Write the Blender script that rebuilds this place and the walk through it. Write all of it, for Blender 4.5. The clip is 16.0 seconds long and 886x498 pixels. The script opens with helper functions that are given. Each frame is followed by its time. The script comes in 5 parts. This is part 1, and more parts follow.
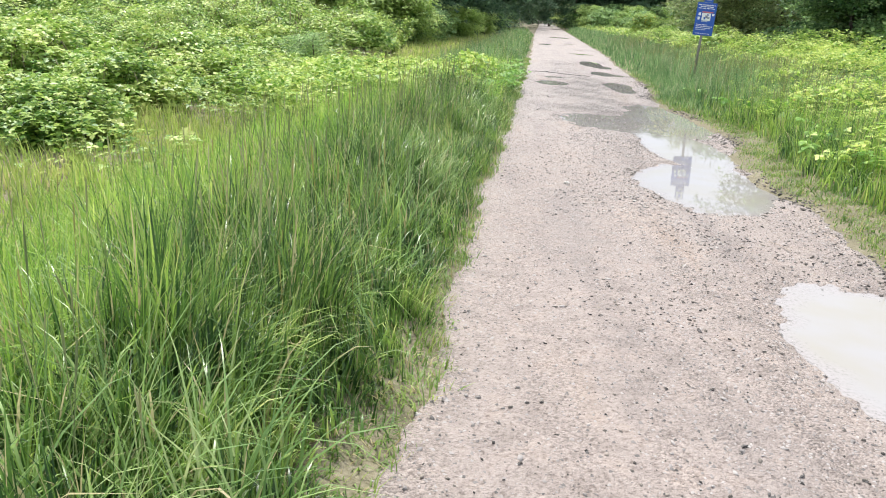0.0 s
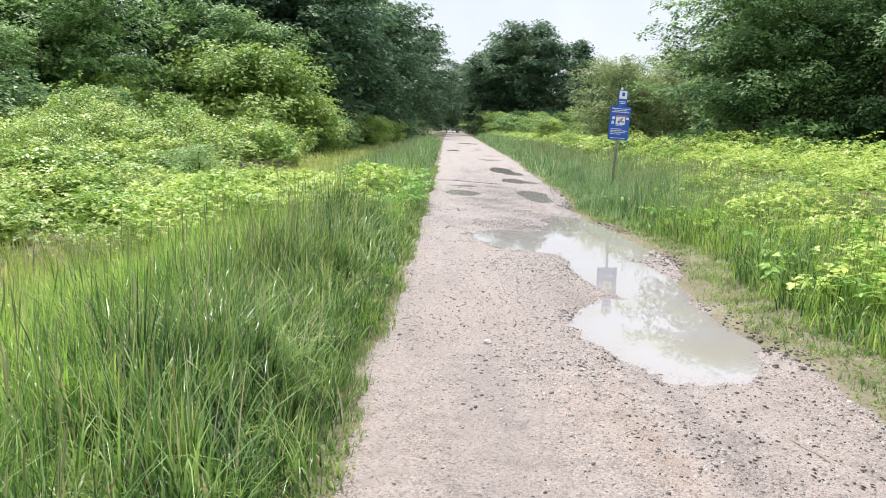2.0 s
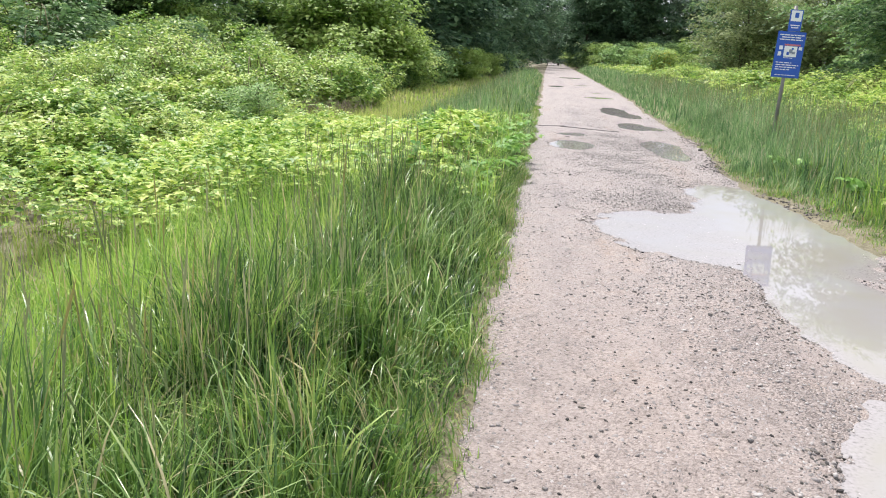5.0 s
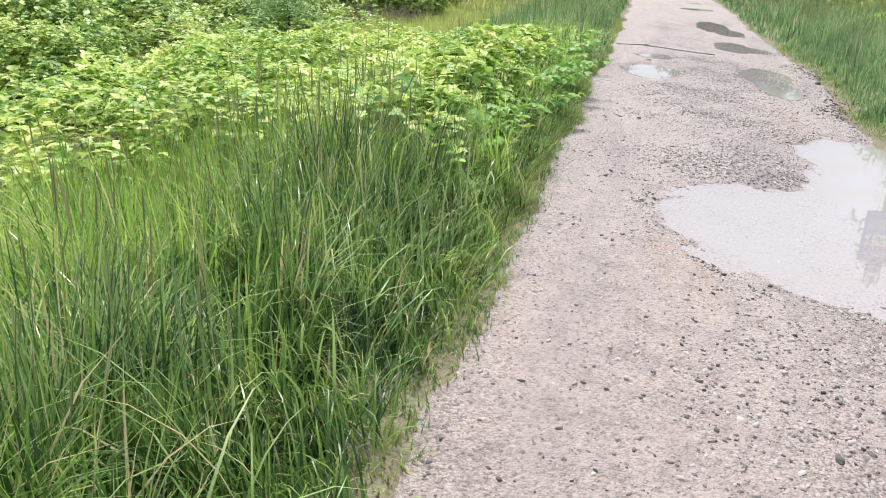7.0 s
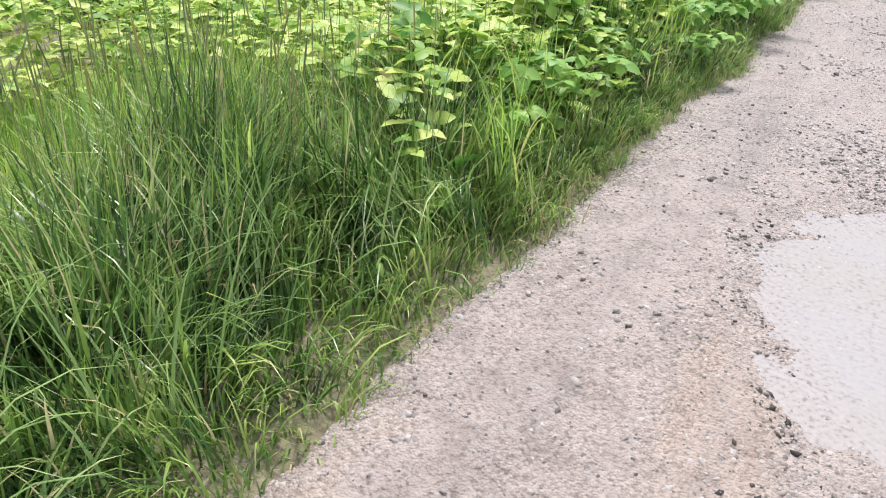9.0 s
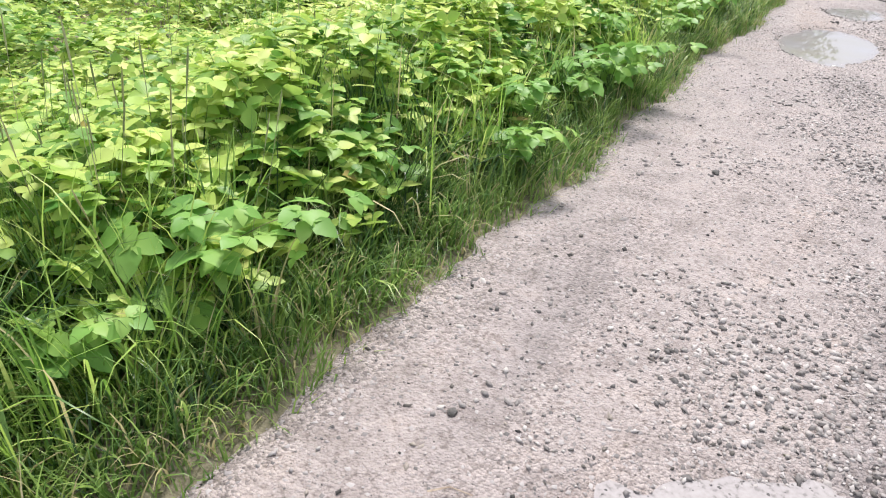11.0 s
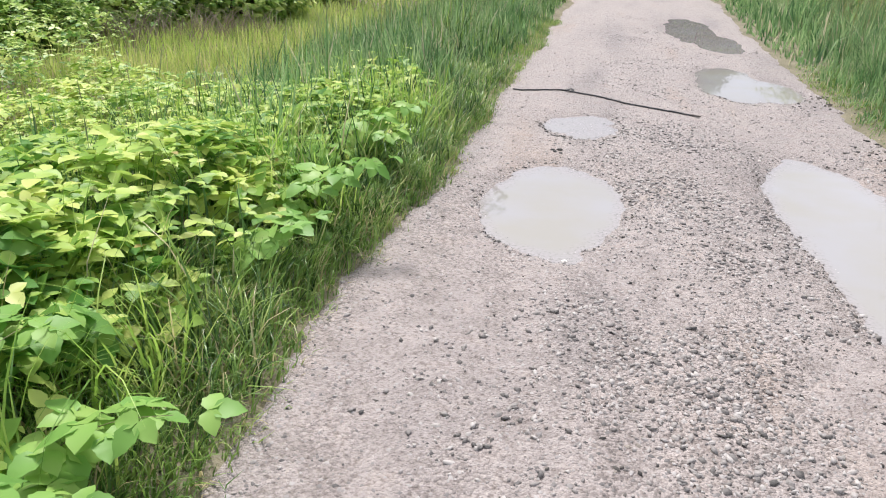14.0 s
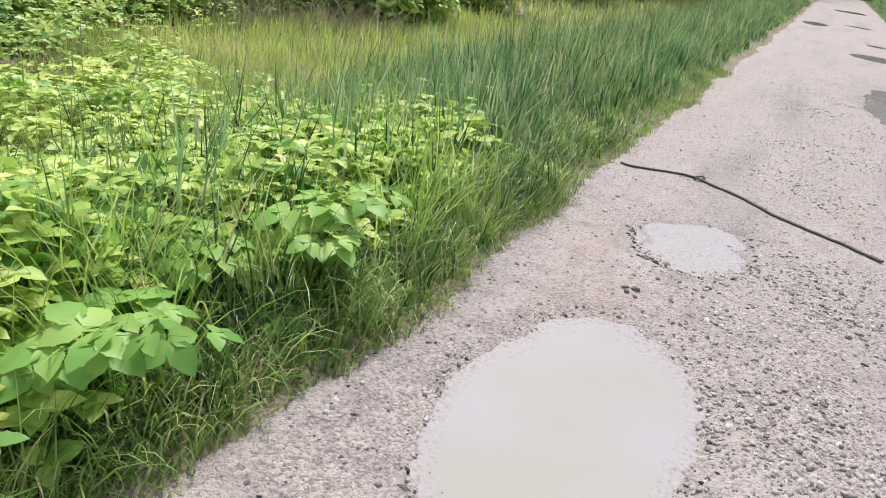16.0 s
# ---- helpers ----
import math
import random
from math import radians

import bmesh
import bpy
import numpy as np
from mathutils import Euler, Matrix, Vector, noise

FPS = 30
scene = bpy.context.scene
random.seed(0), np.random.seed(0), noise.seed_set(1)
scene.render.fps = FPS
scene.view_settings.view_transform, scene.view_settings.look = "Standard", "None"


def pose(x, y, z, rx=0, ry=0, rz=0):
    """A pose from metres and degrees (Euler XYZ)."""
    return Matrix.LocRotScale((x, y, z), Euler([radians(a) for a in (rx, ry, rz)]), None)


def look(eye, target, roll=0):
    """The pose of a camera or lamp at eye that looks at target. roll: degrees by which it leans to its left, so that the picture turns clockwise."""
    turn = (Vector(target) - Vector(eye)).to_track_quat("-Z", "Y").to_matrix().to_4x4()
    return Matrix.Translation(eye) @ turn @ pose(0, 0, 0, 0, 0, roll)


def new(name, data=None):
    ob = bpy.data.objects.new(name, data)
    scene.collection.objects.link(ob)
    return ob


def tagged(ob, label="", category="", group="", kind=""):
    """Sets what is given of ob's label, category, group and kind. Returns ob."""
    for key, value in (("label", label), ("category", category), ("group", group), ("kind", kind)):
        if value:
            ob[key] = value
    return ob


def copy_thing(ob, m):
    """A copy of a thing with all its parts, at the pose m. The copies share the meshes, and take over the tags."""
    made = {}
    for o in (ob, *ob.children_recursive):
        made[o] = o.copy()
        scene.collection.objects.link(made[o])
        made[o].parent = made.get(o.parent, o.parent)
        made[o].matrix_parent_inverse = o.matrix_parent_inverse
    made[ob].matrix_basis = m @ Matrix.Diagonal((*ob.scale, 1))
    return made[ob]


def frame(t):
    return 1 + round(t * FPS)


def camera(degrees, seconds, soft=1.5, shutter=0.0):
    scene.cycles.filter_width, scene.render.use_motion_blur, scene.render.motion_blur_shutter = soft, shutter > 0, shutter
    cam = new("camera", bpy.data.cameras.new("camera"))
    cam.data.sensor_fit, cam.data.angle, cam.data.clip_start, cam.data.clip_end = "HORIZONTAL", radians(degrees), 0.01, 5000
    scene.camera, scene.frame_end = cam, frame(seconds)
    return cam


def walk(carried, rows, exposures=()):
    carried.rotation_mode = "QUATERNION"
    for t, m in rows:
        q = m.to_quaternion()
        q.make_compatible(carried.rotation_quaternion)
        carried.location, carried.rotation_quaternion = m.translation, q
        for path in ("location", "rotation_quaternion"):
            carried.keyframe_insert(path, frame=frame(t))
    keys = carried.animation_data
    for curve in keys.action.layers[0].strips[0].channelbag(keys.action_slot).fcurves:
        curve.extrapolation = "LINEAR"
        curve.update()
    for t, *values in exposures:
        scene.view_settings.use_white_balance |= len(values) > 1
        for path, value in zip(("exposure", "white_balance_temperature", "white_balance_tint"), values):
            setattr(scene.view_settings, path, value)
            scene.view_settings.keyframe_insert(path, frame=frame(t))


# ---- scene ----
cam = camera(60.2, 16.0, soft=1.05)

PATH = [
    (0, (0.441, -0.383, 1.537), (0.24, 1.517, 0.945), 3.7),
    (0.5, (0.432, 0.078, 1.562), (0.421, 2.029, 1.122), 2.8),
    (1, (0.578, 0.612, 1.58), (0.56, 2.574, 1.192), 1.8),
    (1.5, (0.511, 1.154, 1.541), (0.475, 3.124, 1.198), 2.9),
    (2, (0.493, 1.728, 1.543), (0.487, 3.702, 1.222), 2.6),
    (2.5, (0.479, 2.338, 1.56), (0.427, 4.306, 1.21), 1.8),
    (3, (0.411, 2.99, 1.549), (0.287, 4.949, 1.162), 1.8),
    (3.5, (0.461, 3.579, 1.547), (0.291, 5.529, 1.138), 1.9),
    (4, (0.369, 4.056, 1.513), (0.167, 6.0, 1.09), 1.9),
    (4.2, (0.334, 4.264, 1.55), (0.12, 6.205, 1.116), 2.1),
    (6.3, (0.394, 6.665, 1.553), (0.07, 8.532, 0.915), 2.4),
    (6.5, (0.421, 6.922, 1.544), (0.072, 8.777, 0.881), 2.6),
    (7, (0.618, 7.513, 1.521), (0.192, 9.326, 0.793), 3.3),
    (7.5, (0.784, 8.043, 1.533), (0.242, 9.797, 0.741), 4.0),
    (8, (0.899, 8.61, 1.545), (0.251, 10.281, 0.658), 5.5),
    (8.2, (0.972, 8.831, 1.519), (0.261, 10.459, 0.6), 5.2),
    (10.3, (1.247, 10.878, 1.474), (0.277, 12.286, 0.436), 2.4),
    (10.5, (1.261, 11.089, 1.464), (0.325, 12.525, 0.434), 2.7),
    (11, (1.278, 11.646, 1.481), (0.437, 13.195, 0.536), 3.7),
    (11.5, (1.244, 12.199, 1.542), (0.594, 13.928, 0.775), 4.0),
    (12, (1.252, 12.856, 1.55), (0.879, 14.736, 0.979), 3.0),
    (12.5, (1.151, 13.445, 1.547), (0.978, 15.366, 1.017), 3.2),
    (13, (1.14, 14.047, 1.505), (1.0, 15.962, 0.945), 2.3),
    (13.5, (1.11, 14.686, 1.481), (0.873, 16.555, 0.81), 1.5),
    (14, (1.09, 15.308, 1.492), (0.718, 17.116, 0.721), 1.9),
    (14.5, (1.186, 15.942, 1.474), (0.613, 17.656, 0.618), 2.9),
    (15, (1.143, 16.487, 1.456), (0.453, 18.13, 0.548), 4.8),
    (15.5, (1.25, 17.0, 1.463), (0.482, 18.612, 0.563), 6.4),
    (16, (1.254, 17.456, 1.484), (0.528, 19.147, 0.702), 8.9),
]
walk(cam, [(t, look(eye, target, roll)) for t, eye, target, roll in PATH], exposures=[(0, 0.92, 6470, 9.5), (3, 0.90, 6480, 11), (6, 0.82, 6430, 13), (8, 0.82, 6420, 13), (11, 0.82, 6410, 13.5), (13, 0.72, 6410, 12.5), (16, 0.64, 6390, 13.5)])

# ---- world, sun ----
world = bpy.data.worlds.new("overcast")
scene.world = world
world.use_nodes = True
wn = world.node_tree.nodes
wl = world.node_tree.links
sky = wn.new("ShaderNodeTexSky")
sky.sky_type = "NISHITA"
sky.sun_disc = False
sky.sun_elevation = radians(58)
sky.sun_rotation = radians(336)
sky_gain = wn.new("ShaderNodeVectorMath")
sky_gain.operation = "SCALE"
sky_gain.inputs["Scale"].default_value = 0.1
wl.new(sky.outputs[0], sky_gain.inputs[0])
wco = wn.new("ShaderNodeTexCoord")
clouds = wn.new("ShaderNodeTexNoise")
clouds.inputs["Scale"].default_value = 2.2
clouds.inputs["Detail"].default_value = 6
wl.new(wco.outputs["Generated"], clouds.inputs["Vector"])
cloud_tone = wn.new("ShaderNodeValToRGB")
cloud_tone.color_ramp.elements[0].position, cloud_tone.color_ramp.elements[0].color = 0.3, (0.40, 0.43, 0.48, 1)
cloud_tone.color_ramp.elements[1].position, cloud_tone.color_ramp.elements[1].color = 0.7, (0.64, 0.65, 0.685, 1)
wl.new(clouds.outputs["Fac"], cloud_tone.inputs[0])
cover = wn.new("ShaderNodeMix")
cover.data_type = "RGBA"
cover.inputs["Factor"].default_value = 0.88
wl.new(sky_gain.outputs[0], cover.inputs["A"])
wl.new(cloud_tone.outputs[0], cover.inputs["B"])
wl.new(cover.outputs["Result"], wn["Background"].inputs["Color"])
wn["Background"].inputs["Strength"].default_value = 1.0

sun = new("sun", bpy.data.lights.new("sun", "SUN"))
sun.data.energy, sun.data.angle, sun.data.color = 2.9, radians(14), (1.0, 0.96, 0.9)
sun.matrix_world = look((-4, 9, 16), (0, 0, 0))

# ---- materials ----


def ramp(nodes, stops):
    r = nodes.new("ShaderNodeValToRGB")
    e = r.color_ramp.elements
    while len(e) < len(stops):
        e.new(0.5)
    for el, (p, c) in zip(e, stops):
        el.position, el.color = p, (*c, 1)
    return r


def plant_material(name, stops, patch=0.35, gloss=0.45, through_light=0.42, dry=(0.36, 0.33, 0.12), dry_amount=0.0, sheen=0.45):
    """A leaf or blade: each piece has its own tone, larger patches shift it, light passes through."""
    m = bpy.data.materials.new(name)
    m.use_nodes = True
    n, l = m.node_tree.nodes, m.node_tree.links
    geo = n.new("ShaderNodeNewGeometry")
    r = ramp(n, stops)
    big = n.new("ShaderNodeTexNoise")
    big.inputs["Scale"].default_value, big.inputs["Detail"].default_value = patch, 3
    l.new(geo.outputs["Position"], big.inputs["Vector"])
    spread = n.new("ShaderNodeMath")
    spread.operation = "MULTIPLY_ADD"
    spread.inputs[1].default_value, spread.inputs[2].default_value = 2.2, -0.85
    l.new(big.outputs["Fac"], spread.inputs[0])
    mixv = n.new("ShaderNodeMix")
    mixv.inputs["Factor"].default_value = 0.5
    l.new(geo.outputs["Random Per Island"], mixv.inputs["A"])
    l.new(spread.outputs[0], mixv.inputs["B"])
    l.new(mixv.outputs["Result"], r.inputs[0])
    colour = r.outputs[0]
    if dry_amount:
        less = n.new("ShaderNodeMath")
        less.operation = "LESS_THAN"
        less.inputs[1].default_value = dry_amount
        wh = n.new("ShaderNodeTexWhiteNoise")
        wh.noise_dimensions = "1D"
        l.new(geo.outputs["Random Per Island"], wh.inputs["W"])
        l.new(wh.outputs["Value"], less.inputs[0])
        dm = n.new("ShaderNodeMix")
        dm.data_type = "RGBA"
        l.new(less.outputs[0], dm.inputs["Factor"])
        l.new(colour, dm.inputs["A"])
        dm.inputs["B"].default_value = (*dry, 1)
        colour = dm.outputs["Result"]
    b = n["Principled BSDF"]
    b.inputs["Roughness"].default_value = gloss
    b.inputs["Specular IOR Level"].default_value = sheen
    l.new(colour, b.inputs["Base Color"])
    tr = n.new("ShaderNodeBsdfTranslucent")
    l.new(colour, tr.inputs["Color"])
    mix = n.new("ShaderNodeMixShader")
    mix.inputs[0].default_value = through_light
    l.new(b.outputs[0], mix.inputs[1])
    l.new(tr.outputs[0], mix.inputs[2])
    l.new(mix.outputs[0], n["Material Output"].inputs["Surface"])
    return m


def rough_material(name, stops, scale=8.0, fine=90.0, roughness=0.9, bump=0.3, depth=0.01, metal=0.0, per_piece=False):
    """Earth, stone, bark, painted metal: two scales of tone and a fine relief."""
    m = bpy.data.materials.new(name)
    m.use_nodes = True
    n, l = m.node_tree.nodes, m.node_tree.links
    geo = n.new("ShaderNodeNewGeometry")
    a, b2 = n.new("ShaderNodeTexNoise"), n.new("ShaderNodeTexNoise")
    a.inputs["Scale"].default_value, a.inputs["Detail"].default_value = scale, 6
    b2.inputs["Scale"].default_value, b2.inputs["Detail"].default_value = fine, 3
    for t in (a, b2):
        l.new(geo.outputs["Position"], t.inputs["Vector"])
    mixv = n.new("ShaderNodeMix")
    mixv.inputs["Factor"].default_value = 0.45
    l.new(a.outputs["Fac"], mixv.inputs["A"])
    l.new(b2.outputs["Fac"], mixv.inputs["B"])
    value = mixv.outputs["Result"]
    if per_piece:
        pm = n.new("ShaderNodeMix")
        pm.inputs["Factor"].default_value = 0.65
        l.new(value, pm.inputs["A"])
        l.new(geo.outputs["Random Per Island"], pm.inputs["B"])
        value = pm.outputs["Result"]
    r = ramp(n, stops)
    l.new(value, r.inputs[0])
    p = n["Principled BSDF"]
    l.new(r.outputs[0], p.inputs["Base Color"])
    p.inputs["Roughness"].default_value, p.inputs["Metallic"].default_value = roughness, metal
    bp = n.new("ShaderNodeBump")
    bp.inputs["Strength"].default_value, bp.inputs["Distance"].default_value = bump, depth
    l.new(b2.outputs["Fac"], bp.inputs["Height"])
    l.new(bp.outputs[0], p.inputs["Normal"])
    return m


def path_material():
    """Pale crushed stone: worn lanes, sandy and greyer patches, grit."""
    m = bpy.data.materials.new("crushed_stone")
    m.use_nodes = True
    n, l = m.node_tree.nodes, m.node_tree.links
    geo = n.new("ShaderNodeNewGeometry")
    fields = []
    streak = n.new("ShaderNodeVectorMath")
    streak.operation = "MULTIPLY"
    streak.inputs[1].default_value = (1.6, 0.3, 1.0)
    l.new(geo.outputs["Position"], streak.inputs[0])
    for s, d in ((0.9, 4), (6.0, 5), (55.0, 4), (240.0, 2)):
        t = n.new("ShaderNodeTexNoise")
        t.inputs["Scale"].default_value, t.inputs["Detail"].default_value = s, d
        l.new(streak.outputs[0] if s < 1 else geo.outputs["Position"], t.inputs["Vector"])
        fields.append(t.outputs["Fac"])
    patches = ramp(n, [(0.3, (0.285, 0.26, 0.258)), (0.46, (0.37, 0.333, 0.324)), (0.58, (0.385, 0.346, 0.335)), (0.72, (0.385, 0.322, 0.285))])
    l.new(fields[0], patches.inputs[0])
    grit = ramp(n, [(0.3, (0.55, 0.52, 0.50)), (0.46, (0.92, 0.91, 0.9)), (0.6, (1, 1, 1)), (0.75, (1.12, 1.1, 1.08))])
    l.new(fields[2], grit.inputs[0])
    soil = ramp(n, [(0.3, (0.78, 0.76, 0.75)), (0.55, (1, 1, 1)), (0.75, (1.05, 1.03, 1.0))])
    l.new(fields[1], soil.inputs[0])
    c = patches.outputs[0]
    for other in (grit, soil):
        mul = n.new("ShaderNodeMix")
        mul.data_type, mul.blend_type = "RGBA", "MULTIPLY"
        mul.inputs["Factor"].default_value = 1.0
        l.new(c, mul.inputs["A"])
        l.new(other.outputs[0], mul.inputs["B"])
        c = mul.outputs["Result"]
    chips = n.new("ShaderNodeTexVoronoi")
    chips.inputs["Scale"].default_value = 105.0
    l.new(geo.outputs["Position"], chips.inputs["Vector"])
    chip_tone = n.new("ShaderNodeSeparateColor")
    l.new(chips.outputs["Color"], chip_tone.inputs[0])
    chip = ramp(n, [(0.0, (0.22, 0.215, 0.21)), (0.28, (0.62, 0.61, 0.60)), (0.55, (0.98, 0.97, 0.96)), (1.0, (1.28, 1.27, 1.26))])
    l.new(chip_tone.outputs[0], chip.inputs[0])
    loose = n.new("ShaderNodeTexNoise")
    loose.inputs["Scale"].default_value, loose.inputs["Detail"].default_value = 2.0, 6
    l.new(streak.outputs[0], loose.inputs["Vector"])
    amount = ramp(n, [(0.42, (0.12, 0.12, 0.12)), (0.58, (1, 1, 1))])
    l.new(loose.outputs["Fac"], amount.inputs[0])
    place = n.new("ShaderNodeSeparateXYZ")
    l.new(geo.outputs["Position"], place.inputs[0])
    across = n.new("ShaderNodeMapRange")
    across.inputs["From Min"].default_value, across.inputs["From Max"].default_value = 0.0, 3.3
    l.new(place.outputs["X"], across.inputs["Value"])
    lanes = ramp(n, [(0.0, (0.9, 0.9, 0.9)), (0.1, (0.6, 0.6, 0.6)), (0.3, (0.5, 0.5, 0.5)), (0.47, (1, 1, 1)), (0.62, (0.8, 0.8, 0.8)), (0.75, (0.5, 0.5, 0.5)), (0.95, (1, 1, 1))])
    l.new(across.outputs[0], lanes.inputs[0])
    share = n.new("ShaderNodeMath")
    share.operation = "MULTIPLY"
    l.new(amount.outputs[0], share.inputs[0])
    l.new(lanes.outputs[0], share.inputs[1])
    sand = n.new("ShaderNodeMapRange")
    sand.inputs["From Min"].default_value, sand.inputs["From Max"].default_value = 9.0, 14.0
    l.new(place.outputs["Y"], sand.inputs["Value"])
    stony = n.new("ShaderNodeMath")
    stony.operation = "MULTIPLY_ADD"
    stony.inputs[1].default_value, stony.inputs[2].default_value = 0.25, 0.75
    l.new(sand.outputs[0], stony.inputs[0])
    share_2 = n.new("ShaderNodeMath")
    share_2.operation = "MULTIPLY"
    l.new(share.outputs[0], share_2.inputs[0])
    l.new(stony.outputs[0], share_2.inputs[1])
    smooth_far = n.new("ShaderNodeMapRange")
    smooth_far.inputs["From Min"].default_value, smooth_far.inputs["From Max"].default_value = 19.0, 25.0
    smooth_far.inputs["To Min"].default_value, smooth_far.inputs["To Max"].default_value = 1.0, 0.25
    l.new(place.outputs["Y"], smooth_far.inputs["Value"])
    share_3 = n.new("ShaderNodeMath")
    share_3.operation = "MULTIPLY"
    l.new(share_2.outputs[0], share_3.inputs[0])
    l.new(smooth_far.outputs[0], share_3.inputs[1])
    mul = n.new("ShaderNodeMix")
    mul.data_type, mul.blend_type = "RGBA", "MULTIPLY"
    l.new(share_3.outputs[0], mul.inputs["Factor"])
    l.new(c, mul.inputs["A"])
    l.new(chip.outputs[0], mul.inputs["B"])
    c = mul.outputs["Result"]
    tone = ramp(n, [(0.0, (1.05, 1.0, 0.955)), (1.0, (1.1, 1.08, 1.07))])
    l.new(sand.outputs[0], tone.inputs[0])
    mul = n.new("ShaderNodeMix")
    mul.data_type, mul.blend_type = "RGBA", "MULTIPLY"
    mul.inputs["Factor"].default_value = 1.0
    l.new(c, mul.inputs["A"])
    l.new(tone.outputs[0], mul.inputs["B"])
    c = mul.outputs["Result"]
    p = n["Principled BSDF"]
    l.new(c, p.inputs["Base Color"])
    wet = ramp(n, [(0.35, (0.42, 0.42, 0.42)), (0.65, (0.85, 0.85, 0.85))])
    l.new(fields[1], wet.inputs[0])
    l.new(wet.outputs[0], p.inputs["Roughness"])
    add = n.new("ShaderNodeMath")
    add.operation = "MULTIPLY_ADD"
    add.inputs[1].default_value = 0.5
    l.new(fields[3], add.inputs[0])
    lift = n.new("ShaderNodeMath")
    lift.operation = "MULTIPLY_ADD"
    lift.inputs[1].default_value = -0.9
    l.new(chips.outputs["Distance"], lift.inputs[0])
    l.new(fields[2], lift.inputs[2])
    l.new(lift.outputs[0], add.inputs[2])
    bp = n.new("ShaderNodeBump")
    bp.inputs["Strength"].default_value, bp.inputs["Distance"].default_value = 0.85, 0.009
    l.new(add.outputs[0], bp.inputs["Height"])
    l.new(bp.outputs[0], p.inputs["Normal"])
    return m


def water_material():
    """Still, silty rain water: the bed shows where it is a film, pale silt clouds it where it stands deeper."""
    m = bpy.data.materials.new("silty_water")
    m.use_nodes = True
    n, l = m.node_tree.nodes, m.node_tree.links
    geo = n.new("ShaderNodeNewGeometry")
    t = n.new("ShaderNodeTexNoise")
    t.inputs["Scale"].default_value, t.inputs["Detail"].default_value = 1.6, 4
    l.new(geo.outputs["Position"], t.inputs["Vector"])
    r = ramp(n, [(0.36, (0.352, 0.332, 0.295)), (0.62, (0.362, 0.35, 0.35))])
    l.new(t.outputs["Fac"], r.inputs[0])
    p = n["Principled BSDF"]
    p.inputs["Roughness"].default_value, p.inputs["IOR"].default_value = 0.015, 1.45
    p.inputs["Specular IOR Level"].default_value = 0.95
    deep = n.new("ShaderNodeAttribute")
    deep.attribute_name = "water_depth"
    grain = n.new("ShaderNodeTexNoise")
    grain.inputs["Scale"].default_value, grain.inputs["Detail"].default_value = 55.0, 4
    l.new(geo.outputs["Position"], grain.inputs["Vector"])
    bed = ramp(n, [(0.33, (0.23, 0.212, 0.205)), (0.43, (0.34, 0.312, 0.305)), (0.56, (0.37, 0.342, 0.335)), (0.7, (0.40, 0.372, 0.365))])
    l.new(grain.outputs["Fac"], bed.inputs[0])
    cloudy = n.new("ShaderNodeMapRange")
    cloudy.inputs["From Min"].default_value, cloudy.inputs["From Max"].default_value = 0.005, 0.026
    l.new(deep.outputs["Fac"], cloudy.inputs["Value"])
    mix = n.new("ShaderNodeMix")
    mix.data_type = "RGBA"
    l.new(cloudy.outputs[0], mix.inputs["Factor"])
    l.new(bed.outputs[0], mix.inputs["A"])
    l.new(r.outputs[0], mix.inputs["B"])
    l.new(mix.outputs["Result"], p.inputs["Base Color"])
    return m


M_PATH = path_material()
M_WATER = water_material()
M_SOIL = rough_material("verge_soil", [(0.3, (0.12, 0.112, 0.065)), (0.55, (0.23, 0.205, 0.135)), (0.75, (0.38, 0.335, 0.27))], 2.5, 40, 0.95, 0.6, 0.03)
M_PEBBLE = rough_material("pebble", [(0.16, (0.07, 0.066, 0.066)), (0.34, (0.20, 0.185, 0.18)), (0.6, (0.34, 0.313, 0.305)), (0.9, (0.48, 0.45, 0.44))], 20, 160, 0.7, 0.3, 0.003, per_piece=True)
M_CHIP = rough_material("crushed_chip", [(0.16, (0.085, 0.079, 0.076)), (0.34, (0.24, 0.22, 0.21)), (0.6, (0.40, 0.367, 0.35)), (0.88, (0.54, 0.505, 0.485))], 20, 160, 0.65, 0.3, 0.003, per_piece=True)
M_CLOD = rough_material("earthy_stone", [(0.3, (0.04, 0.037, 0.035)), (0.6, (0.13, 0.117, 0.105)), (0.8, (0.34, 0.30, 0.26))], 20, 160, 0.8, 0.3, 0.003, per_piece=True)
M_STONE = rough_material("pale_stone", [(0.3, (0.5, 0.47, 0.44)), (0.7, (0.72, 0.69, 0.66))], 30, 160, 0.75, 0.4, 0.004)
M_DARKSTONE = rough_material("dark_stone", [(0.3, (0.05, 0.05, 0.05)), (0.7, (0.13, 0.12, 0.11))], 30, 160, 0.7, 0.4, 0.004)
M_BARK = rough_material("bark", [(0.3, (0.06, 0.05, 0.04)), (0.7, (0.17, 0.14, 0.11))], 6, 50, 0.95, 0.8, 0.02)
M_TWIG = rough_material("dry_twig", [(0.3, (0.20, 0.15, 0.11)), (0.7, (0.44, 0.37, 0.29))], 12, 90, 0.9, 0.4, 0.003)
M_CANE = rough_material("bramble_cane", [(0.3, (0.10, 0.12, 0.04)), (0.7, (0.22, 0.17, 0.09))], 12, 90, 0.7, 0.2, 0.003)
M_GRASS = plant_material("tall_grass", [(0.16, (0.033, 0.085, 0.024)), (0.38, (0.135, 0.265, 0.06)), (0.6, (0.34, 0.50, 0.115)), (0.82, (0.65, 0.70, 0.27))], 3.6, gloss=0.36, through_light=0.34, dry_amount=0.06, dry=(0.6, 0.53, 0.3))
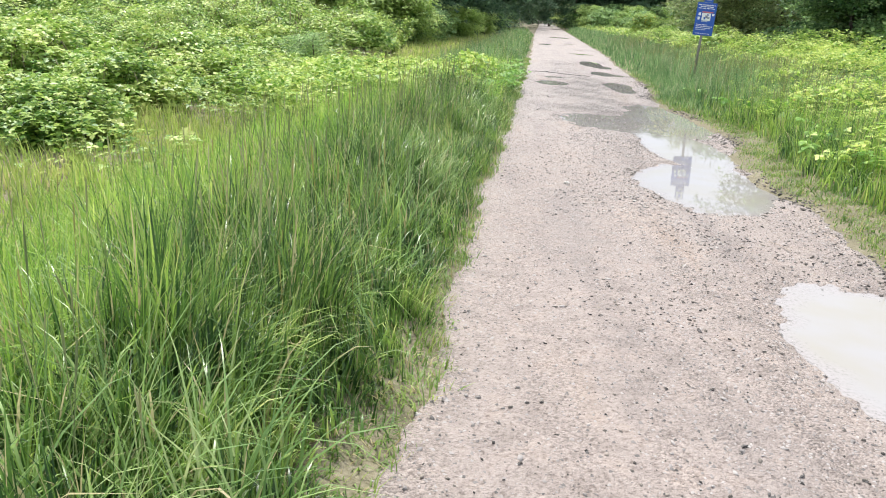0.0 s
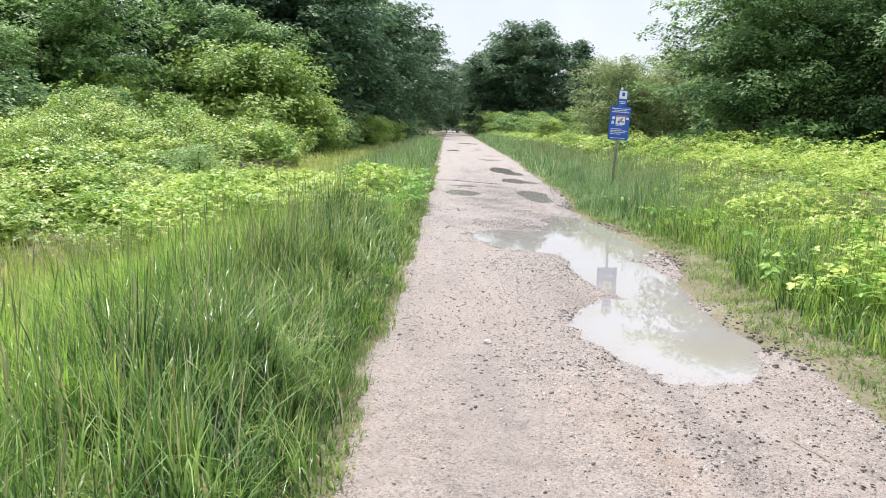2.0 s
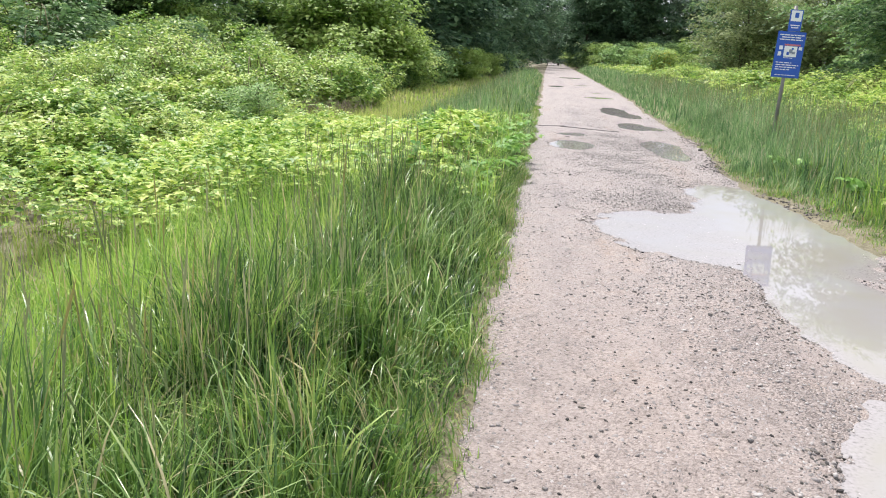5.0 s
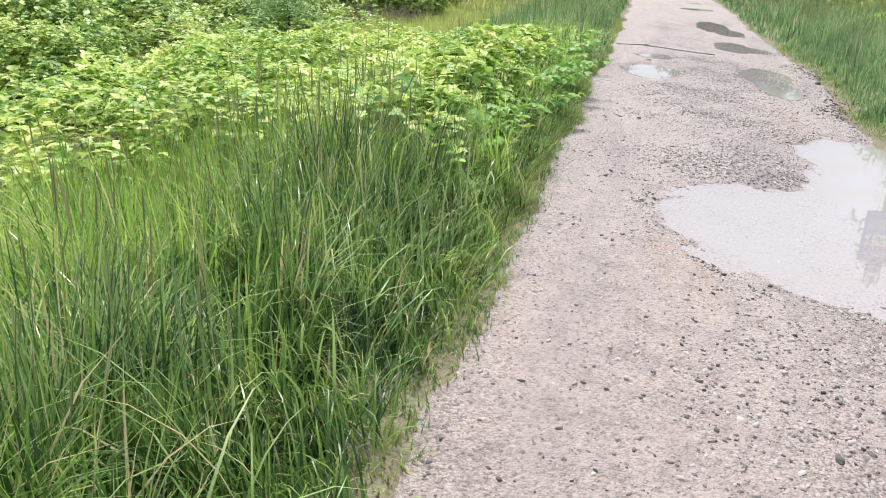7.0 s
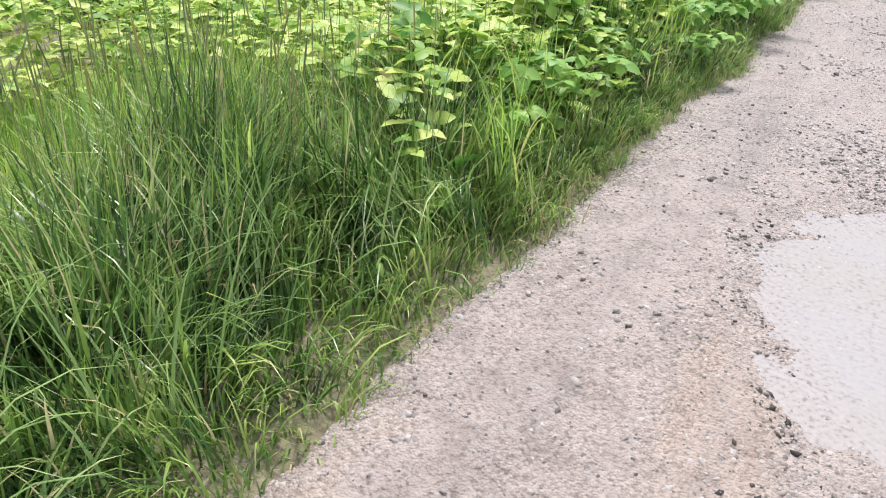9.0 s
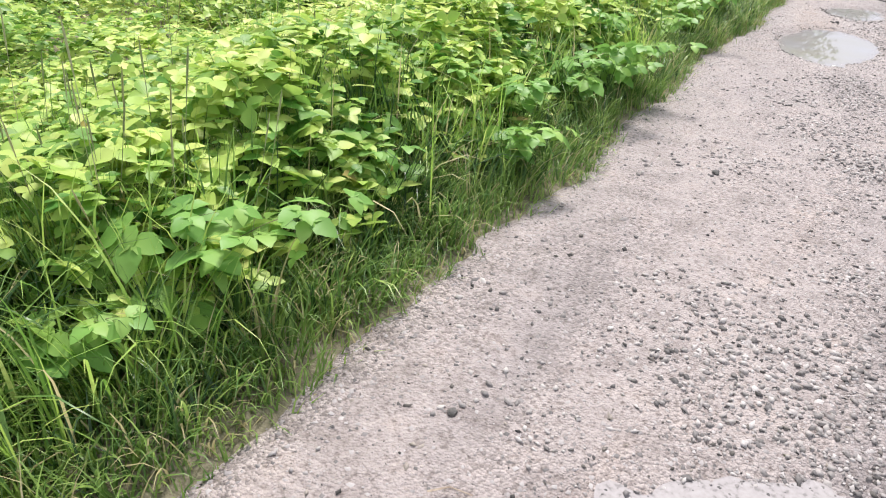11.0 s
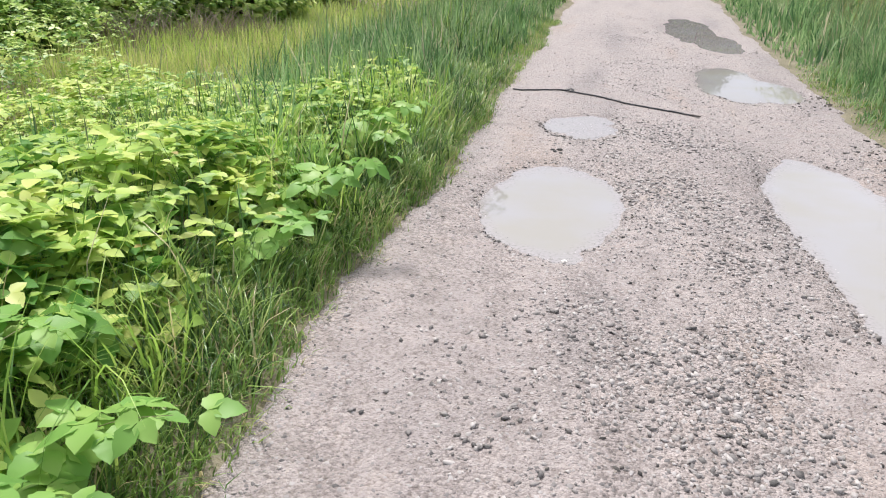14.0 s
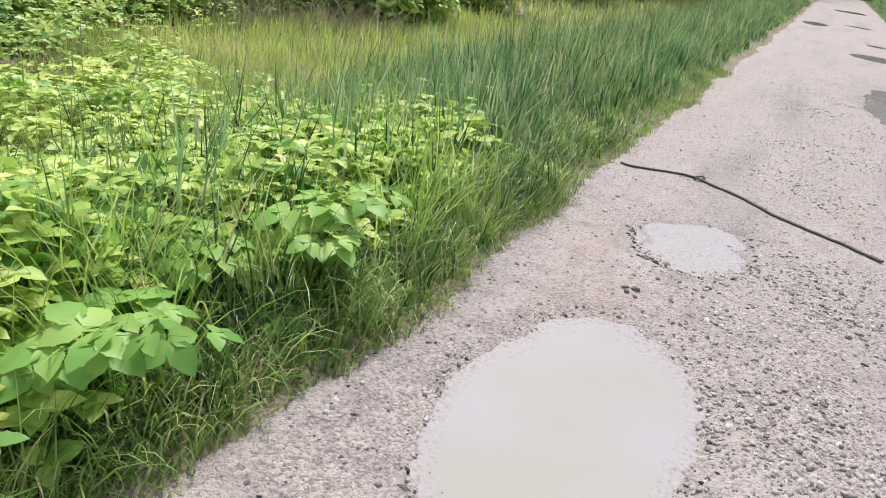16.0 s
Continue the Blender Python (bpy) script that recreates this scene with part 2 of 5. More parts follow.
M_BANK = plant_material("bank_grass", [(0.12, (0.075, 0.18, 0.065)), (0.4, (0.235, 0.40, 0.16)), (0.65, (0.43, 0.56, 0.28)), (0.9, (0.66, 0.70, 0.46))], 1.8, through_light=0.45, dry_amount=0.06, dry=(0.66, 0.6, 0.42))
M_LIME = plant_material("lime_grass", [(0.12, (0.16, 0.31, 0.055)), (0.4, (0.39, 0.60, 0.11)), (0.8, (0.67, 0.74, 0.23))], 2.2, through_light=0.46, dry_amount=0.05, dry=(0.6, 0.52, 0.28))
M_ARCH = plant_material("arching_blade", [(0.12, (0.16, 0.29, 0.09)), (0.5, (0.34, 0.50, 0.17)), (0.85, (0.60, 0.68, 0.34))], 2.0, gloss=0.3, through_light=0.34, dry_amount=0.05, dry=(0.6, 0.53, 0.32))
M_MEADOW = plant_material("meadow_grass", [(0.1, (0.26, 0.38, 0.09)), (0.4, (0.48, 0.60, 0.15)), (0.8, (0.70, 0.70, 0.28))], 0.7, dry_amount=0.1, dry=(0.62, 0.55, 0.3))
M_EDGE = plant_material("trodden_grass", [(0.1, (0.11, 0.22, 0.05)), (0.5, (0.28, 0.42, 0.10)), (0.9, (0.52, 0.56, 0.20))], 2.6, dry_amount=0.12, dry=(0.52, 0.45, 0.24))
M_SEED = plant_material("seed_stalk", [(0.1, (0.16, 0.22, 0.09)), (0.5, (0.34, 0.37, 0.19)), (0.9, (0.58, 0.56, 0.37))], 0.8, through_light=0.35, dry_amount=0.15)
M_LEAF = plant_material("bramble_leaf", [(0.12, (0.11, 0.28, 0.05)), (0.35, (0.37, 0.56, 0.11)), (0.6, (0.64, 0.75, 0.20)), (0.88, (0.79, 0.81, 0.31))], 1.6, 0.46, 0.36, dry_amount=0.006, dry=(0.5, 0.40, 0.14), sheen=0.28)
M_LEAF_FAR = plant_material("bramble_leaf_field", [(0.14, (0.17, 0.34, 0.06)), (0.36, (0.46, 0.64, 0.13)), (0.66, (0.75, 0.80, 0.28))], 1.1, 0.45, 0.36, sheen=0.32)
M_MOUND = plant_material("bramble_mound_leaf", [(0.14, (0.125, 0.265, 0.055)), (0.4, (0.41, 0.585, 0.13)), (0.72, (0.73, 0.785, 0.29))], 0.9, 0.42, 0.30, sheen=0.3)
M_SHOOT = plant_material("bramble_shoot_leaf", [(0.12, (0.09, 0.24, 0.05)), (0.5, (0.24, 0.46, 0.10)), (0.9, (0.48, 0.65, 0.18))], 1.6, 0.46, 0.34, sheen=0.28)
M_BUSH = plant_material("bush_leaf", [(0.1, (0.17, 0.29, 0.075)), (0.5, (0.43, 0.59, 0.16)), (0.9, (0.69, 0.74, 0.28))], 0.3, 0.5, 0.35, sheen=0.2)
M_TREE = plant_material("tree_leaf", [(0.1, (0.13, 0.25, 0.10)), (0.5, (0.37, 0.56, 0.21)), (0.9, (0.64, 0.74, 0.36))], 0.3, 0.5, 0.38, sheen=0.2)
M_WOOD = plant_material("bank_tree_leaf", [(0.1, (0.07, 0.155, 0.07)), (0.5, (0.235, 0.385, 0.15)), (0.85, (0.47, 0.60, 0.27)), (0.97, (0.64, 0.72, 0.41))], 0.35, 0.45, 0.38, sheen=0.25)
M_DARK = plant_material("dark_tree_leaf", [(0.1, (0.065, 0.13, 0.08)), (0.5, (0.165, 0.285, 0.15)), (0.9, (0.33, 0.46, 0.235))], 0.12, 0.55, 0.32, sheen=0.2)
M_OLIVE = plant_material("olive_leaf", [(0.1, (0.16, 0.21, 0.09)), (0.5, (0.36, 0.44, 0.20)), (0.9, (0.58, 0.63, 0.35))], 0.4, 0.5, 0.42, sheen=0.2)
M_BUD = plant_material("budding_leaf", [(0.1, (0.16, 0.15, 0.09)), (0.5, (0.34, 0.32, 0.18)), (0.9, (0.55, 0.53, 0.32))], 0.4, 0.5, 0.3, sheen=0.2)
M_FLOWER = plant_material("yellow_flower", [(0.1, (0.6, 0.45, 0.02)), (0.9, (0.8, 0.65, 0.05))], 1.0)
M_BLUE = rough_material("blue_sign_paint", [(0.3, (0.010, 0.075, 0.42)), (0.7, (0.02, 0.11, 0.54))], 4, 60, 0.35, 0.05, 0.001)
M_WHITE = rough_material("white_sign_print", [(0.3, (0.72, 0.76, 0.82)), (0.7, (0.84, 0.87, 0.9))], 9, 60, 0.4, 0.03, 0.001)
M_GREY = rough_material("printed_grey", [(0.3, (0.16, 0.2, 0.3)), (0.7, (0.3, 0.34, 0.42))], 20, 60, 0.4, 0.03, 0.001)
M_POST = rough_material("galvanised_post", [(0.3, (0.17, 0.17, 0.17)), (0.7, (0.3, 0.29, 0.28))], 6, 70, 0.55, 0.2, 0.002, 0.6)

# ---- helpers for shapes ----
rng = np.random.default_rng(7)


def fast_mesh(name, verts, faces, material, smooth=False):
    """A mesh from arrays: verts (n, 3), faces (m, k)."""
    verts, faces = np.asarray(verts, np.float32), np.asarray(faces, np.int32)
    me = bpy.data.meshes.new(name)
    k = faces.shape[1]
    me.vertices.add(len(verts))
    me.vertices.foreach_set("co", verts.ravel())
    me.loops.add(faces.size)
    me.loops.foreach_set("vertex_index", faces.ravel())
    me.polygons.add(len(faces))
    me.polygons.foreach_set("loop_start", np.arange(0, faces.size, k, dtype=np.int32))
    if smooth:
        me.polygons.foreach_set("use_smooth", np.ones(len(faces), bool))
    me.update(calc_edges=True)
    me.materials.append(material)
    return me


def part(name, me, parent, label=""):
    ob = new(name, me)
    ob.parent = parent
    return tagged(ob, label)


def part_bm(name, bm, material, parent, label="", smooth=False):
    me = bpy.data.meshes.new(name)
    bm.to_mesh(me)
    bm.free()
    me.materials.append(material)
    if smooth:
        for p in me.polygons:
            p.use_smooth = True
    return part(name, me, parent, label)


def noise2(x, y, scale, seed=0.0):
    """Cheap smooth noise on arrays, about -1 to 1."""
    x, y = np.asarray(x) * scale, np.asarray(y) * scale
    s = seed * 1.7
    return (np.sin(x * 1.3 + 1.7 * np.sin(y * 0.9 + s) + s) + np.sin(y * 1.7 + 1.3 * np.sin(x * 1.1 - s) + 2.1 * s)
            + 0.6 * np.sin(2.9 * x + 2.3 * y + 1.1 * s) + 0.5 * np.sin(4.3 * y - 3.7 * x + s)) / 3.1


def smoothstep(a, b, v):
    t = np.clip((np.asarray(v) - a) / (b - a), 0, 1)
    return t * t * (3 - 2 * t)


def left_edge(y):
    return 0.07 + 0.10 * noise2(y, y * 0.3, 1.1, 2) + 0.04 * noise2(y, y, 5, 3) - 0.3 * smoothstep(30, 90, y)


def right_edge(y):
    return (2.98 + 0.42 * np.exp(-((y - 12.2) / 2.2) ** 2) + 0.3 * smoothstep(16, 21, y) + 0.3 * smoothstep(25, 40, y)
            + 0.08 * noise2(y, y * 0.4, 0.9, 5) + 0.06 * noise2(y, y, 4.3, 6))


def ground_z(x, y):
    x, y = np.asarray(x, float), np.asarray(y, float)
    left = left_edge(y) - x
    right = x - right_edge(y)
    z = 0.05 * smoothstep(0.0, 0.35, left) - 0.55 * smoothstep(0.7, 3.6, left)
    z = z + 0.06 * smoothstep(0.1, 0.7, right) + 0.32 * smoothstep(0.8, 6, right)
    off = np.maximum(left, right)
    z = z + np.where(off > 0, 0.05 * noise2(x, y, 0.8, 1) * smoothstep(0.3, 2, off), -0.06 * smoothstep(0, 0.2, -off) - 0.0)
    return z


# ---- ground: one sheet to the horizon ----
gx = np.unique(np.concatenate([np.linspace(-400, -40, 16), np.linspace(-40, -8, 24), np.arange(-8, 11, 0.2), np.arange(-0.55, 0.6, 0.07), np.arange(2.6, 3.9, 0.07), np.linspace(11, 45, 24), np.linspace(45, 400, 16)]))
gy = np.unique(np.concatenate([np.linspace(-200, -10, 10), np.arange(-10, 45, 0.35), np.arange(1, 26, 0.1), np.linspace(45, 120, 60), np.linspace(120, 500, 24)]))
GX, GY = np.meshgrid(gx, gy)
gv = np.stack([GX.ravel(), GY.ravel(), ground_z(GX, GY).ravel()], 1)


def grid_faces(nx, ny):
    i = (np.arange(ny - 1)[:, None] * nx + np.arange(nx - 1)[None, :]).ravel()
    return np.stack([i, i + 1, i + nx + 1, i + nx], 1)


ground = new("ground", fast_mesh("ground", gv, grid_faces(len(gx), len(gy)), M_SOIL, True))
tagged(ground, "green overgrown soil beside the gravel path", "ground", kind="structure")

# ---- gravel path with hollows that hold rain water ----
# each hollow: lobes of (x, y, half width, half length, turn in degrees, and a share of the depth where shallow)
HOLLOWS = [
    ("long", [(1.8, 12.5, 1.0, 1.2, 0, 0.72), (2.75, 13.4, 0.75, 2.3, 0), (2.47, 10.2, 0.52, 1.8, 5), (2.27, 7.7, 0.68, 1.25, -6)]),
    ("near", [(2.48, 3.6, 0.6, 1.0, 0)]),
    ("round", [(0.84, 19.68, 0.41, 0.85, 0)]),
    ("slim", [(2.53, 20.1, 0.37, 1.15, 0), (2.56, 19.2, 0.29, 1.15, 0)]),
    ("film", [(0.93, 21.85, 0.36, 0.52, 0, 0.56)]),
    ("pair", [(2.45, 24.5, 0.38, 1.1, 0), (2.85, 24.2, 0.28, 0.7, 0)]),
    ("lobed", [(2.4, 30.0, 0.42, 1.9, 0), (2.72, 28.2, 0.36, 1.1, 0)]),
    ("far", [(2.45, 38.2, 0.62, 0.9, 0)]),
    ("farther", [(2.6, 42.7, 0.33, 0.6, 0)]),
    ("left_far", [(0.7, 49.7, 0.45, 1.4, 0)]),
    ("left_row", [(2.2, 52.5, 0.55, 0.9, 0)]),
    ("last", [(2.0, 69.6, 0.9, 2.2, 0)]),
]
WATER_Z = -0.022


def hollow_depth(x, y):
    d = np.zeros_like(np.asarray(x, float))
    wob = 0.10 * noise2(x, y, 2.1, 4) + 0.06 * noise2(x, y, 6.3, 8)
    for _, lobes in HOLLOWS:
        keep = np.zeros_like(d)
        for lobe in lobes:
            cx, cy, rx, ry, turn = lobe[:5]
            share = lobe[5] if len(lobe) > 5 else 1.0
            c, s = math.cos(radians(turn)), math.sin(radians(turn))
            u, v = (x - cx) * c + (y - cy) * s, -(x - cx) * s + (y - cy) * c
            q = np.sqrt((u / rx) ** 2 + (v / ry) ** 2) + wob
            keep = np.maximum(keep, share * (1 - smoothstep(0.62, 1.38, q)))
        d = np.maximum(d, keep)
    return d


def path_z(x, y):
    low = hollow_depth(x, y)
    fine = (1 + 0.7 * np.minimum(1, 3 * low)) * (0.004 * noise2(x, y, 3.3, 11) + 0.003 * noise2(x, y, 11, 12) + 0.002 * noise2(x, y, 27, 13))
    fine = fine + 0.009 * np.exp(-((low - 0.5) / 0.22) ** 2) * (noise2(x, y, 9.0, 14) + 0.7 * noise2(x, y, 19.0, 15))
    ruts = -0.006 * np.exp(-((x - 0.75) / 0.3) ** 2) - 0.006 * np.exp(-((x - 2.45) / 0.3) ** 2)
    edge = np.minimum(x - left_edge(y), right_edge(y) - x)
    return 0.012 + fine + ruts - 0.066 * low - 0.05 * (1 - smoothstep(-0.12, 0.08, edge))


def path_piece(y0, y1, step, across):
    ys = np.linspace(y0, y1, int((y1 - y0) / step) + 1)
    f = np.linspace(-0.05, 1.05, across)
    Y = np.repeat(ys[:, None], across, 1)
    X = left_edge(Y) + (right_edge(Y) - left_edge(Y)) * f[None, :]
    return np.stack([X.ravel(), Y.ravel(), path_z(X, Y).ravel()], 1), grid_faces(across, len(ys))


pv, pf, base = [], [], 0
for y0, y1, step, across in ((-6, 1, 0.2, 40), (1, 26, 0.05, 76), (26, 75, 0.15, 46), (75, 260, 1.5, 16)):
    v, f = path_piece(y0, y1, step, across)
    pv.append(v)
    pf.append(f + base)
    base += len(v)
path = new("path", fast_mesh("path", np.concatenate(pv), np.concatenate(pf), M_PATH, True))
tagged(path, "pale crushed stone footpath with shallow wet hollows", "path", kind="structure")

for _, lobes in HOLLOWS:
    x0, x1 = min(l[0] - l[2] for l in lobes) - 0.25, max(l[0] + l[2] for l in lobes) + 0.25
    y0, y1 = min(l[1] - l[3] for l in lobes) - 0.4, max(l[1] + l[3] for l in lobes) + 0.4
    ym = np.linspace(y0, y1, 24)
    x0, x1 = max(x0, float(left_edge(ym).max()) + 0.02), min(x1, float(right_edge(ym).min()) - 0.02) if x1 - x0 < 1.5 else x1 - 0.2
    nx, ny = max(8, int((x1 - x0) / 0.04)), max(8, int((y1 - y0) / 0.06))
    X, Y = np.meshgrid(np.linspace(x0, x1, nx), np.linspace(y0, y1, ny))
    u, w = 2 * (X - x0) / (x1 - x0) - 1, 2 * (Y - y0) / (y1 - y0) - 1
    X, Y = (x0 + x1) / 2 + u * (1 - 0.12 * w * w) * (x1 - x0) / 2, (y0 + y1) / 2 + w * (1 - 0.12 * u * u) * (y1 - y0) / 2
    sheet = np.stack([(X - (x0 + x1) / 2).ravel(), (Y - (y0 + y1) / 2).ravel(), np.zeros(X.size)], 1)
    me = fast_mesh("puddle", sheet, grid_faces(nx, ny), M_WATER, True)
    me.attributes.new("water_depth", "FLOAT", "POINT").data.foreach_set("value", np.maximum(0, WATER_Z - path_z(X, Y)).ravel().astype(np.float32))
    pud = new("puddle", me)
    pud.location = ((x0 + x1) / 2, (y0 + y1) / 2, WATER_Z)
    tagged(pud, "pale silty rain puddle in the gravel path", "puddle", "puddles in the path")

# ---- grass ----


def cell_random(x, y, cell, k):
    """A random number for each tuft-sized cell of the ground."""
    i, j = np.floor(x / cell + 0.35 * noise2(x, y, 3.0, 81)), np.floor(y / cell + 0.35 * noise2(y, x, 3.0, 82))
    v = np.sin(i * 127.1 + j * 311.7 + k * 74.7) * 43758.5453
    return v - np.floor(v)


def blades(px, py, pz, height, width, lean, segments=2, turn=None):
    """Curved, tapering blades at the given feet; arrays of equal length."""
    n = len(px)
    if turn is None:
        turn = rng.uniform(0, 2 * np.pi, n)
    side = np.stack([np.cos(turn), np.sin(turn), np.zeros(n)], 1)
    fall = np.stack([-np.sin(turn), np.cos(turn), np.zeros(n)], 1)
    foot = np.stack([px, py, pz], 1)
    rows = []
    c = foot.copy()
    for k in range(segments + 1):
        t = k / segments
        if k:
            bend = 0.3 * lean + 1.55 * lean * ((k - 0.5) / segments) ** 1.8
            c = c + fall * (np.sin(bend) * height / segments)[:, None]
            c[:, 2] += np.cos(bend) * height / segments
        w = (width * (1 - t ** 1.7) * 0.5)[:, None]
        if k < segments:
            rows += [c - side * w, c + side * w]
        else:
            rows += [c]
    m = len(rows)
    v = np.stack(rows, 1).reshape(-1, 3)
    tri = []
    for k in range(segments - 1):
        a = 2 * k
        tri += [(a, a + 1, a + 3), (a, a + 3, a + 2)]
    tri.append((m - 3, m - 2, m - 1))
    f = (np.arange(n)[:, None, None] * m + np.array(tri)[None]).reshape(-1, 3)
    return v, f


def scatter(x0, x1, y0, y1, n, keep):
    x, y = rng.uniform(x0, x1, n), rng.uniform(y0, y1, n)
    k = rng.uniform(0, 1, n) < keep(x, y)
    return x[k], y[k]


def grass_field(name, label, x, y, height, width, lean, material, segments=2):
    turn = 6.28 * cell_random(x, y, 0.19, 1) + rng.normal(0, 0.9, len(x))
    height = height * (0.72 + 0.55 * cell_random(x, y, 0.19, 2))
    lean = lean * (0.6 + 0.8 * cell_random(x, y, 0.19, 3))
    v, f = blades(x, y, ground_z(x, y) - 0.02, height, width, lean, segments, turn)
    ob = new(name, fast_mesh(name, v, f, material))
    return tagged(ob, label, "grass", kind="stuff")


def bramble_cover(x, y):
    """0 to 1: how much bramble there is on the ground to the side of the path with the low meadow."""
    d = left_edge(y) - x
    near = smoothstep(11.5, 13.5, y + 0.8 * noise2(x, y, 0.9, 21)) * (1 - smoothstep(20.5, 22.5, y - 0.35 * d)) * smoothstep(0.2, 0.55, d + 0.2 * noise2(x, y, 1.6, 22))
    clump = smoothstep(-0.45, 0.05, noise2(x, y, 0.55, 23) + 0.35 * smoothstep(4, 7, d)) * smoothstep(2.2, 3.5, d - 0.06 * (y - 12) * (y > 12)) * smoothstep(6, 9, y) * (1 - smoothstep(26, 34, y))
    near = near * (1 - 0.12 * smoothstep(18, 20, y))
    clump = clump * (1 - smoothstep(20, 22.5, y) * (1 - smoothstep(6, 7.5, d)))
    return np.clip(np.maximum(near, 0.9 * clump), 0, 1)


def tuft(x, y, seed):
    return 0.75 + 0.3 * noise2(x, y, 2.4, seed) + 0.15 * noise2(x, y, 7, seed + 1)


# tall verge grass on the left of the walk
x, y = scatter(-3.6, 0.1, -1, 16, 150000, lambda x, y: smoothstep(0.08, 0.3, left_edge(y) - x) * (1 - 0.75 * smoothstep(1.6, 3.4, left_edge(y) - x)) * (1 - 0.6 * bramble_cover(x, y)))
d = left_edge(y) - x
hgt = (0.18 + 0.5 * smoothstep(0.15, 0.75, d)) * tuft(x, y, 31) * rng.uniform(0.6, 1.25, len(x))
inner = rng.uniform(0, 1, len(x)) < 0.9 * smoothstep(0.8, 2.2, d + 0.4 * noise2(x, y, 1.4, 43))
for keep, mat, text in ((~inner, M_GRASS, "tall green seeding grass along the path"), (inner, M_LIME, "bright lime grass behind the tall verge")):
    k = int(keep.sum())
    grass_field("tall_grass", text, x[keep], y[keep], hgt[keep], 0.006 + 0.013 * rng.uniform(0, 1, k) ** 1.5, 0.1 + 1.3 * rng.uniform(0, 1, k) ** 1.3, mat, 4 if mat is M_GRASS else 3)
x, y = scatter(-3.4, 0.1, 16, 75, 100000, lambda x, y: smoothstep(0.08, 0.3, left_edge(y) - x) * (1 - 0.8 * smoothstep(1.9, 3.3, left_edge(y) - x)) * (1 - 0.8 * bramble_cover(x, y)) * (1.1 - 0.75 * smoothstep(22, 60, y)))
d = left_edge(y) - x
hgt = (0.18 + 0.5 * smoothstep(0.15, 0.75, d)) * tuft(x, y, 33) * rng.uniform(0.6, 1.3, len(x))
pale = rng.uniform(0, 1, len(x)) < 0.5 + 0.42 * smoothstep(-0.3, 0.4, noise2(x, y, 0.8, 46))
for keep, mat, text in ((~pale, M_GRASS, "tall green seeding grass along the path"), (pale, M_BANK, "tall pale olive grass along the path")):
    grass_field("tall_grass", text, x[keep], y[keep], hgt[keep], rng.uniform(0.008, 0.016, int(keep.sum())) * (1 + y[keep] / 40), rng.uniform(0.1, 0.8, int(keep.sum())), mat, 2)
# meadow behind it
x, y = scatter(-9, -1.6, 0, 34, 90000, lambda x, y: smoothstep(1.6, 3.0, left_edge(y) - x) * (1 - 0.75 * bramble_cover(x, y)))
hgt = 0.4 * tuft(x, y, 35) * rng.uniform(0.6, 1.3, len(x))
grass_field("meadow_grass", "yellow-green meadow grass behind the verge", x, y, hgt, rng.uniform(0.009, 0.024, len(x)), rng.uniform(0.2, 0.9, len(x)), M_MEADOW, 2)
x, y = scatter(-30, -1.6, 0, 75, 60000, lambda x, y: smoothstep(1.6, 3.0, left_edge(y) - x) * (1 - 0.7 * bramble_cover(x, y)) * np.maximum(smoothstep(7, 9, -x), smoothstep(30, 34, y)))
hgt = 0.42 * tuft(x, y, 36) * rng.uniform(0.6, 1.3, len(x))
grass_field("meadow_grass", "yellow-green meadow grass far behind the verge", x, y, hgt, rng.uniform(0.02, 0.045, len(x)) * (1 + y / 60), rng.uniform(0.2, 0.9, len(x)), M_MEADOW, 2)
# verge on the other side
x, y = scatter(3.0, 7.5, 1, 26, 90000, lambda x, y: smoothstep(0.05, 0.3, x - right_edge(y) - 0.38 * (1 - smoothstep(11, 15, y))) * (1 - 0.7 * smoothstep(1.6, 3.0, x - right_edge(y))))
d = x - right_edge(y)
hgt = (0.14 + (0.42 + 0.22 * smoothstep(13, 17, y)) * smoothstep(0.15, 0.9, d)) * tuft(x, y, 37) * rng.uniform(0.6, 1.3, len(x))
lush = rng.uniform(0, 1, len(x)) < 0.92 * (1 - smoothstep(13, 17, y + 0.8 * noise2(x, y, 0.9, 47)))
bright = lush & (rng.uniform(0, 1, len(x)) < 0.25 + 0.45 * smoothstep(-0.4, 0.5, noise2(x, y, 1.3, 48)))
for keep, mat, text in ((lush & ~bright, M_GRASS, "lush green grass on the bank beside the path"), (bright, M_LIME, "bright lime grass on the bank beside the path"), (~lush, M_BANK, "tall grey-green grass on the bank beside the path")):
    k = int(keep.sum())
    grass_field("tall_grass", text, x[keep], y[keep], hgt[keep], rng.uniform(0.008, 0.017, k), rng.uniform(0.15, 1.1, k), mat, 2)
x, y = scatter(3.2, 7.5, 26, 110, 60000, lambda x, y: smoothstep(0.02, 0.2, x - right_edge(y)) * (1 - 0.8 * smoothstep(44, 90, y)))
d = x - right_edge(y)
hgt = (0.2 + 0.6 * smoothstep(0.2, 0.9, d)) * tuft(x, y, 39) * rng.uniform(0.6, 1.3, len(x))
grass_field("tall_grass", "tall green grass on the bank beside the path", x, y, hgt, rng.uniform(0.014, 0.03, len(x)) * (1 + y / 60), rng.uniform(0.15, 0.9, len(x)), M_BANK, 2)
